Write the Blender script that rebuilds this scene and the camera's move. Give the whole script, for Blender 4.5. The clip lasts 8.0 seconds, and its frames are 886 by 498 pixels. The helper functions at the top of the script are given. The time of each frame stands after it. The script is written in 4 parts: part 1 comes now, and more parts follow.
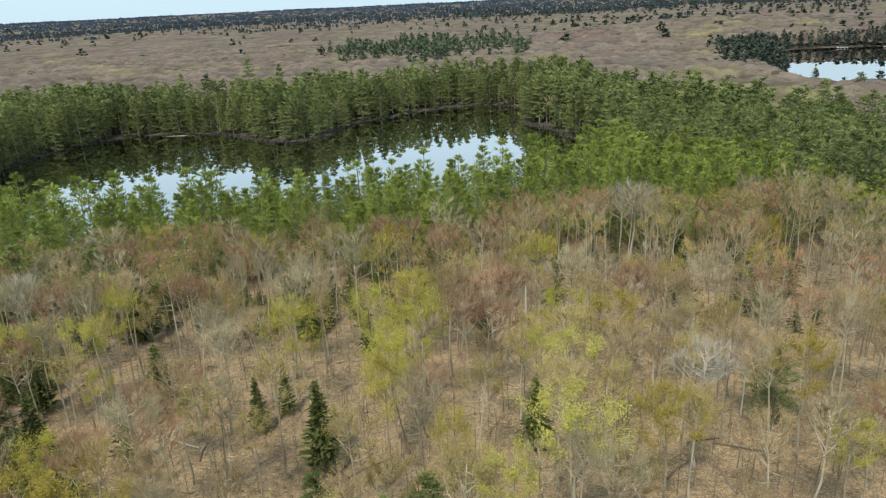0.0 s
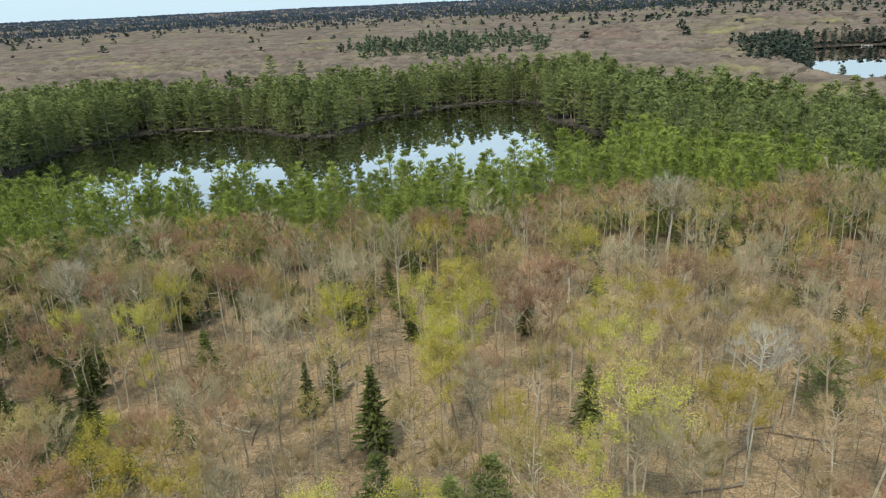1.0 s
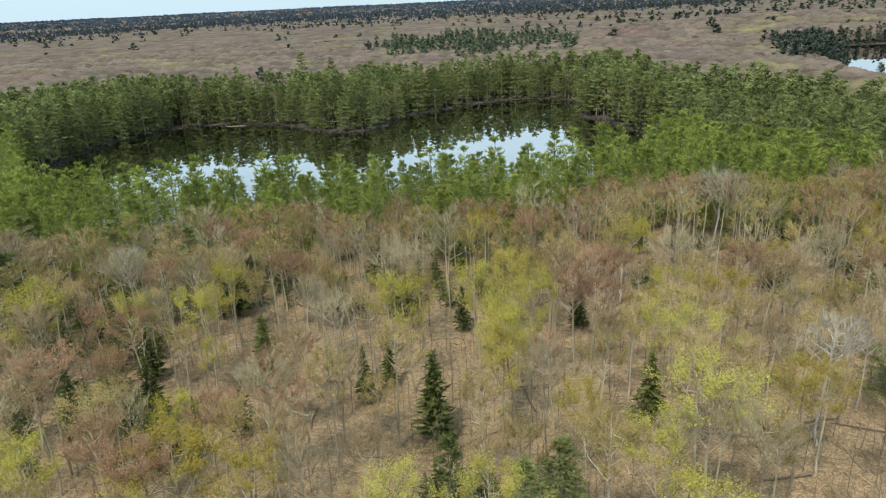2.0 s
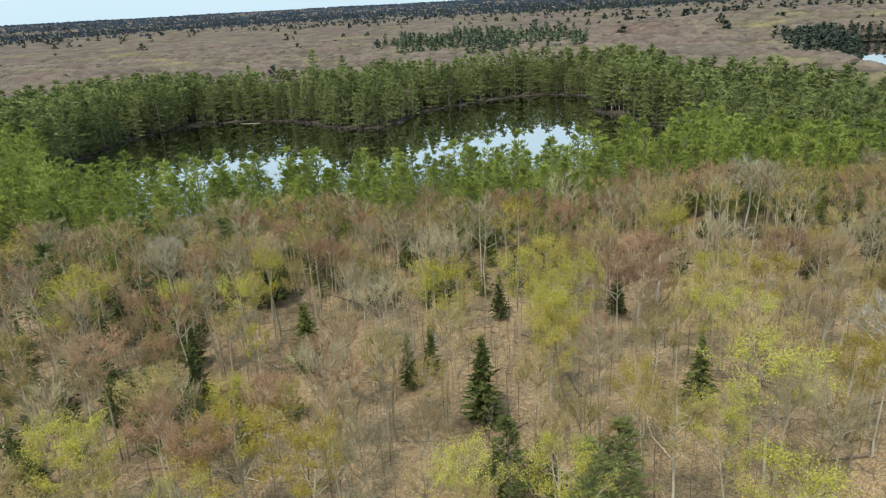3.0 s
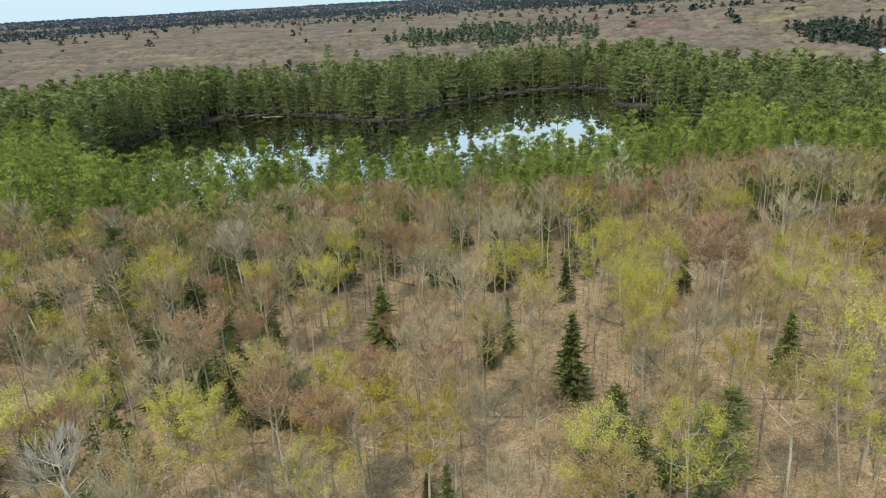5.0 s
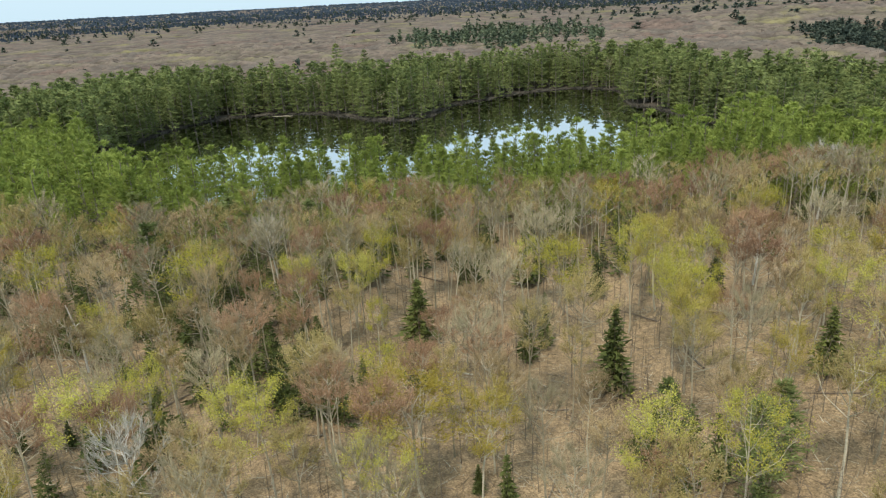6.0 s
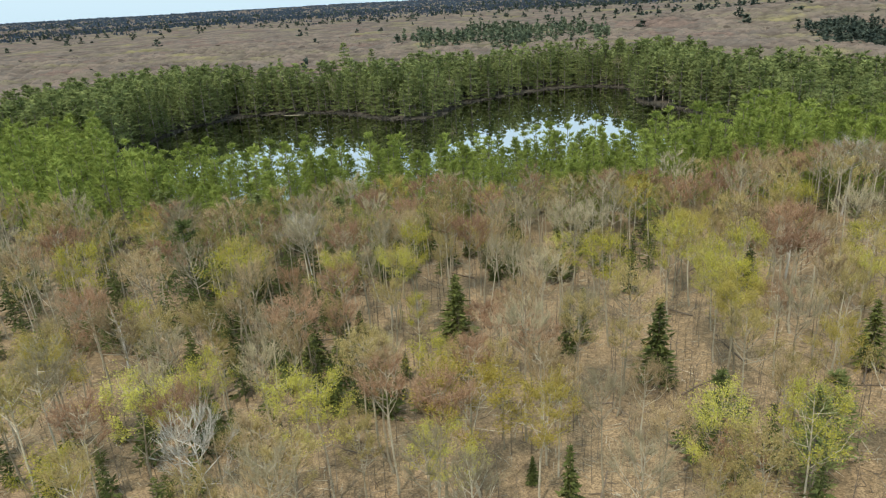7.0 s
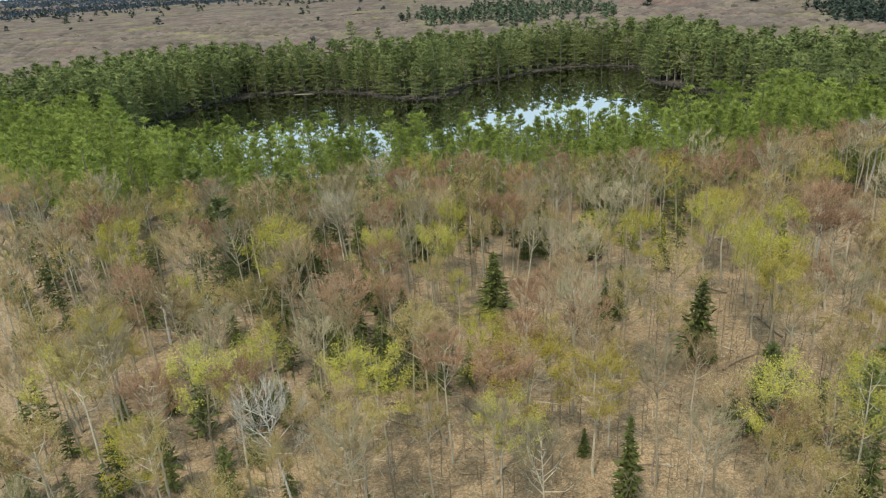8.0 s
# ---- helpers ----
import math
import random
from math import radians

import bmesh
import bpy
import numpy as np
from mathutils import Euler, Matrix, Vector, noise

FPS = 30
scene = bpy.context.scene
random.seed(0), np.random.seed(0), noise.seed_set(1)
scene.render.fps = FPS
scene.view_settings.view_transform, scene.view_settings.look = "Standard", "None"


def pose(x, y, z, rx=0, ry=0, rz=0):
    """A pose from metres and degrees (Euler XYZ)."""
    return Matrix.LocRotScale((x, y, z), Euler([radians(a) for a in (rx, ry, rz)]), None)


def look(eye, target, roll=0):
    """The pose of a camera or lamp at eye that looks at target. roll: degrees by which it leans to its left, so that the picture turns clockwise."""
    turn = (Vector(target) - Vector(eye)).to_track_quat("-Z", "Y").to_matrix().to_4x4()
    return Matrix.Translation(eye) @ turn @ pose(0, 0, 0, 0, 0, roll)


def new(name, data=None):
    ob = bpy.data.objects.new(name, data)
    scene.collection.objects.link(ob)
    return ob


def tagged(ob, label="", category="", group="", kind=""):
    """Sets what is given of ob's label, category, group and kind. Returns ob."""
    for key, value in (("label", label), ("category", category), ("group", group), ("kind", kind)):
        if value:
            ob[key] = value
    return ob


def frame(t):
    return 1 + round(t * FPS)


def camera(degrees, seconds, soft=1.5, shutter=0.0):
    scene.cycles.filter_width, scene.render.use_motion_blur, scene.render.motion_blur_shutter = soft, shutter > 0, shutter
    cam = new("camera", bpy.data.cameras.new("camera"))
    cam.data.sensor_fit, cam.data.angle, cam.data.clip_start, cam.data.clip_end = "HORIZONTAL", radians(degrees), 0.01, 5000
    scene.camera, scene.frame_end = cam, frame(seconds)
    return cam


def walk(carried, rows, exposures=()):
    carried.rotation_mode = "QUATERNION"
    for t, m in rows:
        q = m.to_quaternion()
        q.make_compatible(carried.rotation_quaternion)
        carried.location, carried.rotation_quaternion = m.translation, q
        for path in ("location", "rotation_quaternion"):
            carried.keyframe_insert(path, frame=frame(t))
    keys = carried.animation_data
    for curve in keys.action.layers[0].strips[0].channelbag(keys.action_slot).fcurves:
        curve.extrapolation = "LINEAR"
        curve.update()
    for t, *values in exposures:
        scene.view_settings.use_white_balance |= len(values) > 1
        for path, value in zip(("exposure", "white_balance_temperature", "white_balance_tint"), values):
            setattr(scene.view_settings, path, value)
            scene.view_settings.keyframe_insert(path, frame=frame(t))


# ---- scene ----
cam = camera(65.7, 8.0, 1.2, 0.2)
PATH = [
    (0, (-0.305, 1.196, 52.351), (-0.287, 3.079, 51.674), -2.8),
    (0.5, (-2.499, 0.757, 51.954), (-2.493, 2.639, 51.277), -2.8),
    (1, (-4.812, 0.357, 51.512), (-4.832, 2.238, 50.834), -2.8),
    (1.5, (-7.176, -0.109, 51.017), (-7.231, 1.772, 50.34), -2.8),
    (2, (-9.588, -0.529, 50.518), (-9.666, 1.351, 49.84), -2.8),
    (3.3, (-15.907, -1.589, 48.979), (-16.0, 0.29, 48.301), -3.2),
    (3.5, (-16.905, -1.796, 48.886), (-16.997, 0.083, 48.207), -3.0),
    (4, (-19.475, -2.389, 48.506), (-19.566, -0.511, 47.825), -3.0),
    (4.5, (-22.071, -2.929, 48.218), (-22.161, -1.052, 47.535), -2.9),
    (4.7, (-23.108, -3.114, 48.183), (-23.199, -1.238, 47.497), -3.1),
    (5.8, (-28.661, -4.027, 47.811), (-28.751, -2.149, 47.129), -3.4),
    (6, (-29.673, -4.199, 47.787), (-29.761, -2.322, 47.105), -3.1),
    (6.5, (-32.234, -4.636, 47.786), (-32.321, -2.758, 47.104), -3.2),
    (7, (-34.836, -5.164, 47.818), (-34.924, -3.287, 47.134), -3.3),
    (7.5, (-37.533, -5.734, 47.931), (-37.62, -3.862, 47.231), -3.2),
    (8, (-40.281, -6.353, 48.058), (-40.367, -4.496, 47.321), -3.2),
]
walk(cam, [(t, look(eye, target, roll)) for t, eye, target, roll in PATH], [(0.0, -0.31), (8.0, -0.31)])

# ---- world and sun: high thin overcast, a soft sun behind the camera ----
SUN_UP, SUN_ROUND = 58.0, 205.0
world = bpy.data.worlds.new("overcast_sky")
scene.world = world
world.use_nodes = True
wn, wl = world.node_tree.nodes, world.node_tree.links
wn.clear()
w_out = wn.new("ShaderNodeOutputWorld")
w_mix = wn.new("ShaderNodeMixShader")
w_sky = wn.new("ShaderNodeTexSky")
w_sky.sky_type = "NISHITA"
w_sky.sun_disc = False
w_sky.sun_elevation, w_sky.sun_rotation = radians(SUN_UP), radians(SUN_ROUND)
w_sky.air_density, w_sky.dust_density, w_sky.ozone_density = 1.0, 2.0, 1.0
w_a = wn.new("ShaderNodeBackground")
w_a.inputs["Strength"].default_value = 0.12
w_b = wn.new("ShaderNodeBackground")
w_b.inputs["Color"].default_value = (0.63, 0.83, 0.95, 1)
w_b.inputs["Strength"].default_value = 1.46
w_mix.inputs[0].default_value = 0.84
wl.new(w_sky.outputs[0], w_a.inputs["Color"])
wl.new(w_a.outputs[0], w_mix.inputs[1])
wl.new(w_b.outputs[0], w_mix.inputs[2])
wl.new(w_mix.outputs[0], w_out.inputs[0])

sun = new("sun", bpy.data.lights.new("sun", "SUN"))
sun.data.energy, sun.data.angle, sun.data.color = 4.4, radians(6), (1.0, 0.92, 0.78)
e, a = radians(SUN_UP), radians(SUN_ROUND)
sun.matrix_world = look((0, 0, 80), (-math.sin(a) * math.cos(e) * 80, -math.cos(a) * math.cos(e) * 80, 80 - 80 * math.sin(e)))


# ---- materials ----
def shade(name, a, b, rough=0.85, coarse=0.3, fine=4.0, depth=0.35, bump=0.0, bump_size=6.0, through_light=0.0, island=0.0, gloss=0.2):
    """A surface between the colours a and b: one value a thing, mottled at two sizes, with a relief of bump metres."""
    m = bpy.data.materials.new(name)
    m.use_nodes = True
    n, l = m.node_tree.nodes, m.node_tree.links
    p = n["Principled BSDF"]
    p.inputs["Roughness"].default_value = rough
    p.inputs["Specular IOR Level"].default_value = gloss
    at = n.new("ShaderNodeAttribute")
    at.attribute_name = "tint"
    oi = n.new("ShaderNodeObjectInfo")
    add = n.new("ShaderNodeMath")
    add.operation = "ADD"
    l.new(at.outputs["Fac"], add.inputs[0])
    l.new(oi.outputs["Random"], add.inputs[1])
    fr = n.new("ShaderNodeMath")
    fr.operation = "FRACT"
    l.new(add.outputs[0], fr.inputs[0])
    base = n.new("ShaderNodeMix")
    base.data_type = "RGBA"
    base.inputs[6].default_value, base.inputs[7].default_value = (*a, 1), (*b, 1)
    l.new(fr.outputs[0], base.inputs[0])
    co = n.new("ShaderNodeTexCoord")
    n1 = n.new("ShaderNodeTexNoise")
    n1.inputs["Scale"].default_value, n1.inputs["Detail"].default_value = coarse, 3
    n2 = n.new("ShaderNodeTexNoise")
    n2.inputs["Scale"].default_value, n2.inputs["Detail"].default_value = fine, 4
    for k in (n1, n2):
        l.new(co.outputs["Object"], k.inputs["Vector"])
    s1 = n.new("ShaderNodeMath")
    s1.operation = "ADD"
    l.new(n1.outputs[0], s1.inputs[0])
    l.new(n2.outputs[0], s1.inputs[1])
    last = s1.outputs[0]
    top = 2.0
    if island:
        ge = n.new("ShaderNodeNewGeometry")
        mu = n.new("ShaderNodeMath")
        mu.operation = "MULTIPLY_ADD"
        mu.inputs[1].default_value = island
        l.new(ge.outputs["Random Per Island"], mu.inputs[0])
        l.new(last, mu.inputs[2])
        last = mu.outputs[0]
        top += island
    mp = n.new("ShaderNodeMapRange")
    mp.inputs["From Min"].default_value, mp.inputs["From Max"].default_value = top * 0.28, top * 0.72
    mp.inputs["To Min"].default_value, mp.inputs["To Max"].default_value = 1 - depth, 1 + depth
    l.new(last, mp.inputs["Value"])
    hs = n.new("ShaderNodeHueSaturation")
    l.new(base.outputs[2], hs.inputs["Color"])
    l.new(mp.outputs[0], hs.inputs["Value"])
    l.new(hs.outputs[0], p.inputs["Base Color"])
    if bump:
        n3 = n.new("ShaderNodeTexNoise")
        n3.inputs["Scale"].default_value, n3.inputs["Detail"].default_value = bump_size, 5
        l.new(co.outputs["Object"], n3.inputs["Vector"])
        bu = n.new("ShaderNodeBump")
        bu.inputs["Distance"].default_value = bump
        l.new(n3.outputs[0], bu.inputs["Height"])
        l.new(bu.outputs[0], p.inputs["Normal"])
    if through_light:
        tr = n.new("ShaderNodeBsdfTranslucent")
        l.new(hs.outputs[0], tr.inputs["Color"])
        mx = n.new("ShaderNodeMixShader")
        mx.inputs[0].default_value = through_light
        l.new(p.outputs[0], mx.inputs[1])
        l.new(tr.outputs[0], mx.inputs[2])
        l.new(mx.outputs[0], n["Material Output"].inputs[0])
    return m


LITTER = shade("leaf_litter", (0.262, 0.19, 0.112), (0.262, 0.19, 0.112), 0.95, 0.07, 1.3, 0.5, 0.12, 3.2)
# single dead leaves and small gaps between them, lighter and darker
_n, _l = LITTER.node_tree.nodes, LITTER.node_tree.links
_tc, _vo, _rg, _mu = _n.new("ShaderNodeTexCoord"), _n.new("ShaderNodeTexVoronoi"), _n.new("ShaderNodeMapRange"), _n.new("ShaderNodeHueSaturation")
_vo.inputs["Scale"].default_value = 7.5
_rg.inputs["To Min"].default_value, _rg.inputs["To Max"].default_value = 0.6, 1.42
_l.new(_tc.outputs["Object"], _vo.inputs["Vector"])
_sp = _n.new("ShaderNodeSeparateColor")
_l.new(_vo.outputs["Color"], _sp.inputs[0])
_l.new(_sp.outputs[0], _rg.inputs["Value"])
_l.new(_rg.outputs[0], _mu.inputs["Value"])
_mu.name = "leaf_specks"
_l.new([q for q in _n if q.bl_idname == "ShaderNodeHueSaturation" and q != _mu][0].outputs[0], _mu.inputs["Color"])
# wet peat and needle duff on the low ground by the water
_co, _se, _mr, _mi = _n.new("ShaderNodeTexCoord"), _n.new("ShaderNodeSeparateXYZ"), _n.new("ShaderNodeMapRange"), _n.new("ShaderNodeMix")
_mi.data_type = "RGBA"
_mr.inputs["From Min"].default_value, _mr.inputs["From Max"].default_value = 0.9, 1.6
_mi.inputs[6].default_value = (0.085, 0.074, 0.058, 1)
_l.new(_co.outputs["Object"], _se.inputs[0])
_l.new(_se.outputs["Z"], _mr.inputs["Value"])
_l.new(_mr.outputs[0], _mi.inputs[0])
_l.new(_mu.outputs[0], _mi.inputs[7])
_l.new(_mi.outputs[2], _n["Principled BSDF"].inputs["Base Color"])
BARK = shade("grey_bark", (0.27, 0.235, 0.165), (0.49, 0.445, 0.34), 0.9, 0.6, 5, 0.4)
BARK_DARK = shade("brown_bark", (0.15, 0.12, 0.09), (0.22, 0.18, 0.14), 0.95, 0.6, 5, 0.4)
SILVER = shade("silvery_dead_wood", (0.43, 0.41, 0.365), (0.54, 0.52, 0.47), 0.8, 0.6, 5, 0.25)
ROT = shade("rotten_log_bark", (0.13, 0.10, 0.075), (0.24, 0.20, 0.155), 0.95, 0.5, 4, 0.45)
PINE_BARK = shade("pine_bark", (0.14, 0.12, 0.1), (0.28, 0.245, 0.21), 0.95, 0.5, 4, 0.4)
LEAVES = {
    "red": shade("red_bud_twigs", (0.265, 0.16, 0.1), (0.44, 0.285, 0.175), 0.8, 0.25, 3, 0.35, through_light=0.25, island=1.0),
    "tan": shade("tan_bud_twigs", (0.255, 0.188, 0.105), (0.49, 0.378, 0.21), 0.8, 0.25, 3, 0.35, through_light=0.25, island=1.0),
    "olive": shade("olive_young_leaves", (0.256, 0.208, 0.078), (0.467, 0.377, 0.165), 0.75, 0.25, 3, 0.35, through_light=0.3, island=1.0),
    "gold": shade("golden_young_leaves", (0.31, 0.245, 0.046), (0.43, 0.36, 0.095), 0.75, 0.25, 3, 0.3, through_light=0.3, island=1.0),
    "yellow": shade("yellow_green_flowers", (0.36, 0.33, 0.042), (0.49, 0.465, 0.1), 0.75, 0.25, 3, 0.3, through_light=0.3, island=1.0),
    "grey": shade("grey_twigs", (0.25, 0.215, 0.135), (0.48, 0.42, 0.27), 0.85, 0.25, 3, 0.3, through_light=0.2, island=0.8),
}
LEAVES["dead"] = shade("pale_dead_twigs", (0.33, 0.31, 0.26), (0.45, 0.425, 0.365), 0.85, 0.25, 3, 0.25, island=0.6)
NEEDLES = shade("young_pine_needles", (0.18, 0.226, 0.052), (0.335, 0.393, 0.1), 0.85, 0.2, 2.5, 0.25, through_light=0.28, island=0.4, gloss=0.05)
NEEDLES_OLD = shade("old_pine_needles", (0.124, 0.155, 0.056), (0.28, 0.318, 0.122), 0.85, 0.15, 1.5, 0.4, through_light=0.25, island=0.45, gloss=0.05)
NEEDLES_DARK = shade("spruce_needles", (0.068, 0.088, 0.026), (0.13, 0.15, 0.042), 0.65, 0.3, 2.5, 0.4, through_light=0.15, island=1.0)
# greyer and bluer than the near twigs: distance haze put into the colour
WOODS = shade("far_bare_canopy", (0.084, 0.0685, 0.057), (0.181, 0.151, 0.126), 0.95, 0.022, 0.3, 0.3, 0.05, 0.6, gloss=0.05)
# broad patches: purplish maples, brown beech, olive budding aspen
_n, _l = WOODS.node_tree.nodes, WOODS.node_tree.links
_tc, _nz, _rp, _mx = _n.new("ShaderNodeTexCoord"), _n.new("ShaderNodeTexNoise"), _n.new("ShaderNodeValToRGB"), _n.new("ShaderNodeMix")
_nz.inputs["Scale"].default_value, _nz.inputs["Detail"].default_value, _nz.inputs["Roughness"].default_value = 0.011, 5, 0.62
_mx.data_type, _mx.blend_type = "RGBA", "MULTIPLY"
_mx.inputs[0].default_value = 1.0
for _k, _c in ((0.38, (1.08, 0.94, 0.92)), (0.45, (0.8, 0.82, 0.83)), (0.5, (1.06, 1.0, 0.97)), (0.57, (0.92, 0.93, 0.85)), (0.66, (1.12, 1.17, 0.74))):
    _e = _rp.color_ramp.elements.new(_k)
    _e.color = (*_c, 1)
for _k in (0, len(_rp.color_ramp.elements) - 1):
    _rp.color_ramp.elements[_k].color = (1.05, 0.95, 0.95, 1) if _k == 0 else (1.2, 1.26, 0.8, 1)
_l.new(_tc.outputs["Object"], _nz.inputs["Vector"])
_l.new(_nz.outputs[0], _rp.inputs[0])
_l.new([q for q in _n if q.bl_idname == "ShaderNodeHueSaturation"][0].outputs[0], _mx.inputs[6])
_l.new(_rp.outputs[0], _mx.inputs[7])
_l.new(_mx.outputs[2], _n["Principled BSDF"].inputs["Base Color"])
# the blue of distance haze is painted into these conifers' base colour
WOODS_HAZED = shade("hazed_far_conifers", (0.03, 0.043, 0.062), (0.042, 0.056, 0.072), 0.95, 0.02, 0.4, 0.35, 0.6, 0.6, island=0.5, gloss=0.05)
STAND = shade("far_pine_stand_needles", (0.07, 0.096, 0.066), (0.135, 0.165, 0.1), 0.9, 0.1, 0.8, 0.35, island=0.6, gloss=0.05)
CONIFER = shade("far_single_conifers", (0.042, 0.059, 0.05), (0.085, 0.104, 0.077), 0.95, 0.1, 0.8, 0.35, island=0.6, gloss=0.05)
SEDGE = shade("dry_sedge", (0.0595, 0.056, 0.0455), (0.105, 0.0945, 0.0735), 0.9, 0.3, 3, 0.35, island=1.0)
DECK = shade("pale_weathered_boards", (0.62, 0.60, 0.55), (0.72, 0.70, 0.66), 0.7, 0.5, 4, 0.2)
WATER = bpy.data.materials.new("dark_lake_water")
WATER.use_nodes = True
_n, _l = WATER.node_tree.nodes, WATER.node_tree.links
_p = _n["Principled BSDF"]
_p.inputs["Base Color"].default_value = (0.012, 0.011, 0.009, 1)
_p.inputs["Roughness"].default_value = 0.015
_p.inputs["IOR"].default_value = 1.33
_c, _w, _b = _n.new("ShaderNodeTexCoord"), _n.new("ShaderNodeTexNoise"), _n.new("ShaderNodeBump")
_w.inputs["Scale"].default_value, _w.inputs["Detail"].default_value = 0.35, 3
_b.inputs["Strength"].default_value, _b.inputs["Distance"].default_value = 0.004, 0.2
_l.new(_c.outputs["Object"], _w.inputs["Vector"])
_l.new(_w.outputs[0], _b.inputs["Height"])
_l.new(_b.outputs[0], _p.inputs["Normal"])
_g, _f, _m, _x = _n.new("ShaderNodeBsdfGlossy"), _n.new("ShaderNodeFresnel"), _n.new("ShaderNodeMath"), _n.new("ShaderNodeMixShader")
_g.inputs["Roughness"].default_value = 0.015
_f.inputs["IOR"].default_value = 1.33
_m.operation, _m.use_clamp = "MULTIPLY", True
_m.inputs[1].default_value = 3.4
_l.new(_b.outputs[0], _g.inputs["Normal"])
_l.new(_f.outputs[0], _m.inputs[0])
_l.new(_m.outputs[0], _x.inputs[0])
_l.new(_p.outputs[0], _x.inputs[1])
_l.new(_g.outputs[0], _x.inputs[2])
_l.new(_x.outputs[0], _n["Material Output"].inputs[0])


# ---- plan: lakes, heights, zones ----
def ring(points, steps=5):
    """A closed smooth curve through the points."""
    p = np.array(points, float)
    out = []
    for k in range(len(p)):
        p0, p1, p2, p3 = (p[(k + j) % len(p)] for j in (-1, 0, 1, 2))
        for u in np.arange(steps) / steps:
            out.append(0.5 * (2 * p1 + (p2 - p0) * u + (2 * p0 - 5 * p1 + 4 * p2 - p3) * u * u + (3 * p1 - p0 - 3 * p2 + p3) * u ** 3))
    return np.array(out)


LAKE = ring([(-162, 250), (-162, 270), (-160, 288), (-153, 306), (-141, 321), (-121, 324), (-99, 319), (-83, 306), (-72, 295), (-59, 289), (-47, 297), (-41, 315),
             (-35, 330), (-17, 345), (4, 362), (26, 369), (43, 358), (46, 340), (42, 310), (50, 288), (56, 268), (60, 252), (61, 230), (52, 205),
             (34, 187), (12, 178), (-15, 168), (-50, 167), (-85, 164), (-122, 174), (-146, 200), (-157, 228)])
FAR_LAKE = ring([(272, 580), (290, 600), (320, 610), (350, 608), (390, 592), (440, 556), (450, 450), (360, 360), (290, 322), (240, 308), (206, 316), (198, 340), (204, 375), (218, 420), (235, 460), (250, 505), (262, 550)])


def shore_gap(x, y, edge):
    """The distance to the shore, negative over the water."""
    x, y = np.asarray(x, float), np.asarray(y, float)
    best, inside = np.full(x.shape, 1e9), np.zeros(x.shape, bool)
    for (ax, ay), (bx, by) in zip(edge, np.roll(edge, -1, 0)):
        dx, dy = bx - ax, by - ay
        u = np.clip(((x - ax) * dx + (y - ay) * dy) / (dx * dx + dy * dy + 1e-9), 0, 1)
        best = np.minimum(best, np.hypot(x - ax - u * dx, y - ay - u * dy))
        cross = ((ay > y) != (by > y)) & (x < (bx - ax) * (y - ay) / (by - ay + 1e-12) + ax)
        inside ^= cross
    return np.where(inside, -best, best)


def waves(x, y, size, seed):
    """Smooth noise about -1 to 1 with bumps of that size in metres."""
    g = np.random.default_rng(seed)
    v = 0
    for k in range(7):
        t, f, q = g.uniform(0, 6.283), g.uniform(0.6, 1.6), g.uniform(0, 6.283)
        v = v + np.sin((x * np.cos(t) + y * np.sin(t)) * 6.283 * f / size + q)
    return v / 3.2


def smooth(v):
    v = np.clip(v, 0, 1)
    return v * v * (3 - 2 * v)


def land(x, y):
    """The height of the ground over the lake."""
    x, y = np.asarray(x, float), np.asarray(y, float)
    d = np.minimum(shore_gap(x, y, LAKE), shore_gap(x, y, FAR_LAKE))
    r = np.hypot(x, y)
    up = smooth((178 - y) / 95) * (2.3 + 0.065 * np.clip(x + 25, 0, 70))
    z = up + 36 * smooth((r - 2000) / 2700) + 4 * smooth((r - 600) / 900) * (waves(x, y, 900, 5) * 0.6 + 0.5)
    z = z + 13 * np.exp(-((x - 340) / 190) ** 2 - ((y - 780) / 110) ** 2)
    z = z + 2 * np.exp(-((x - 110) / 70) ** 2 - ((y - 420) / 90) ** 2) + 0.5 * waves(x, y, 37, 2) * smooth(d / 30) + 0.15 * waves(x, y, 9, 3) * smooth(d / 10)
    ramp = smooth(d / 30) * 0.85 + 0.15
    return np.where(d > 0, 0.03 + 0.5 * smooth(d / 4) + z * ramp, np.maximum(-2.5, 0.03 + d * 0.25))


FRONT = [(-400, 142), (-136, 132), (-114, 126), (-92, 116), (-75, 120), (-64, 127), (-50, 129), (-33, 128), (-19, 121), (-2, 123), (9, 131), (30, 137), (44, 124), (60, 131), (82, 117), (150, 108), (400, 100)]
BACK = [(30, 352), (46, 366), (60, 358), (78, 328), (88, 284), (108, 274), (116, 240), (130, 230), (142, 205), (170, 180), (400, 140)]


def pine_zone(x, y):
    """True where the pines stand: a belt before the lake, its far shores and the ground to the east of it."""
    d = shore_gap(x, y, LAKE)
    front = np.interp(x, *zip(*FRONT)) + 4 * waves(x, y, 30, 11)
    east_back = np.interp(x, *zip(*BACK)) + 6 * waves(x, y, 40, 12)
    width = np.maximum(25, 28 + 9 * waves(x, y, 70, 13)) + 20 * np.exp(-((x + 58) / 16) ** 2) + 40 * smooth((-150 - x) / 30)
    belt = (y > front) & (y < 215) & (d > 1) & (d < 60)
    belt |= (y > front) & (y < 215) & (x < -120) & (x > -300)
    east = (x > 40) & (y > front) & (y < east_back)
    shore = (y > 200) & (d > 0.6) & (d < width)
    return (d > 0.6) & (belt | east | shore)


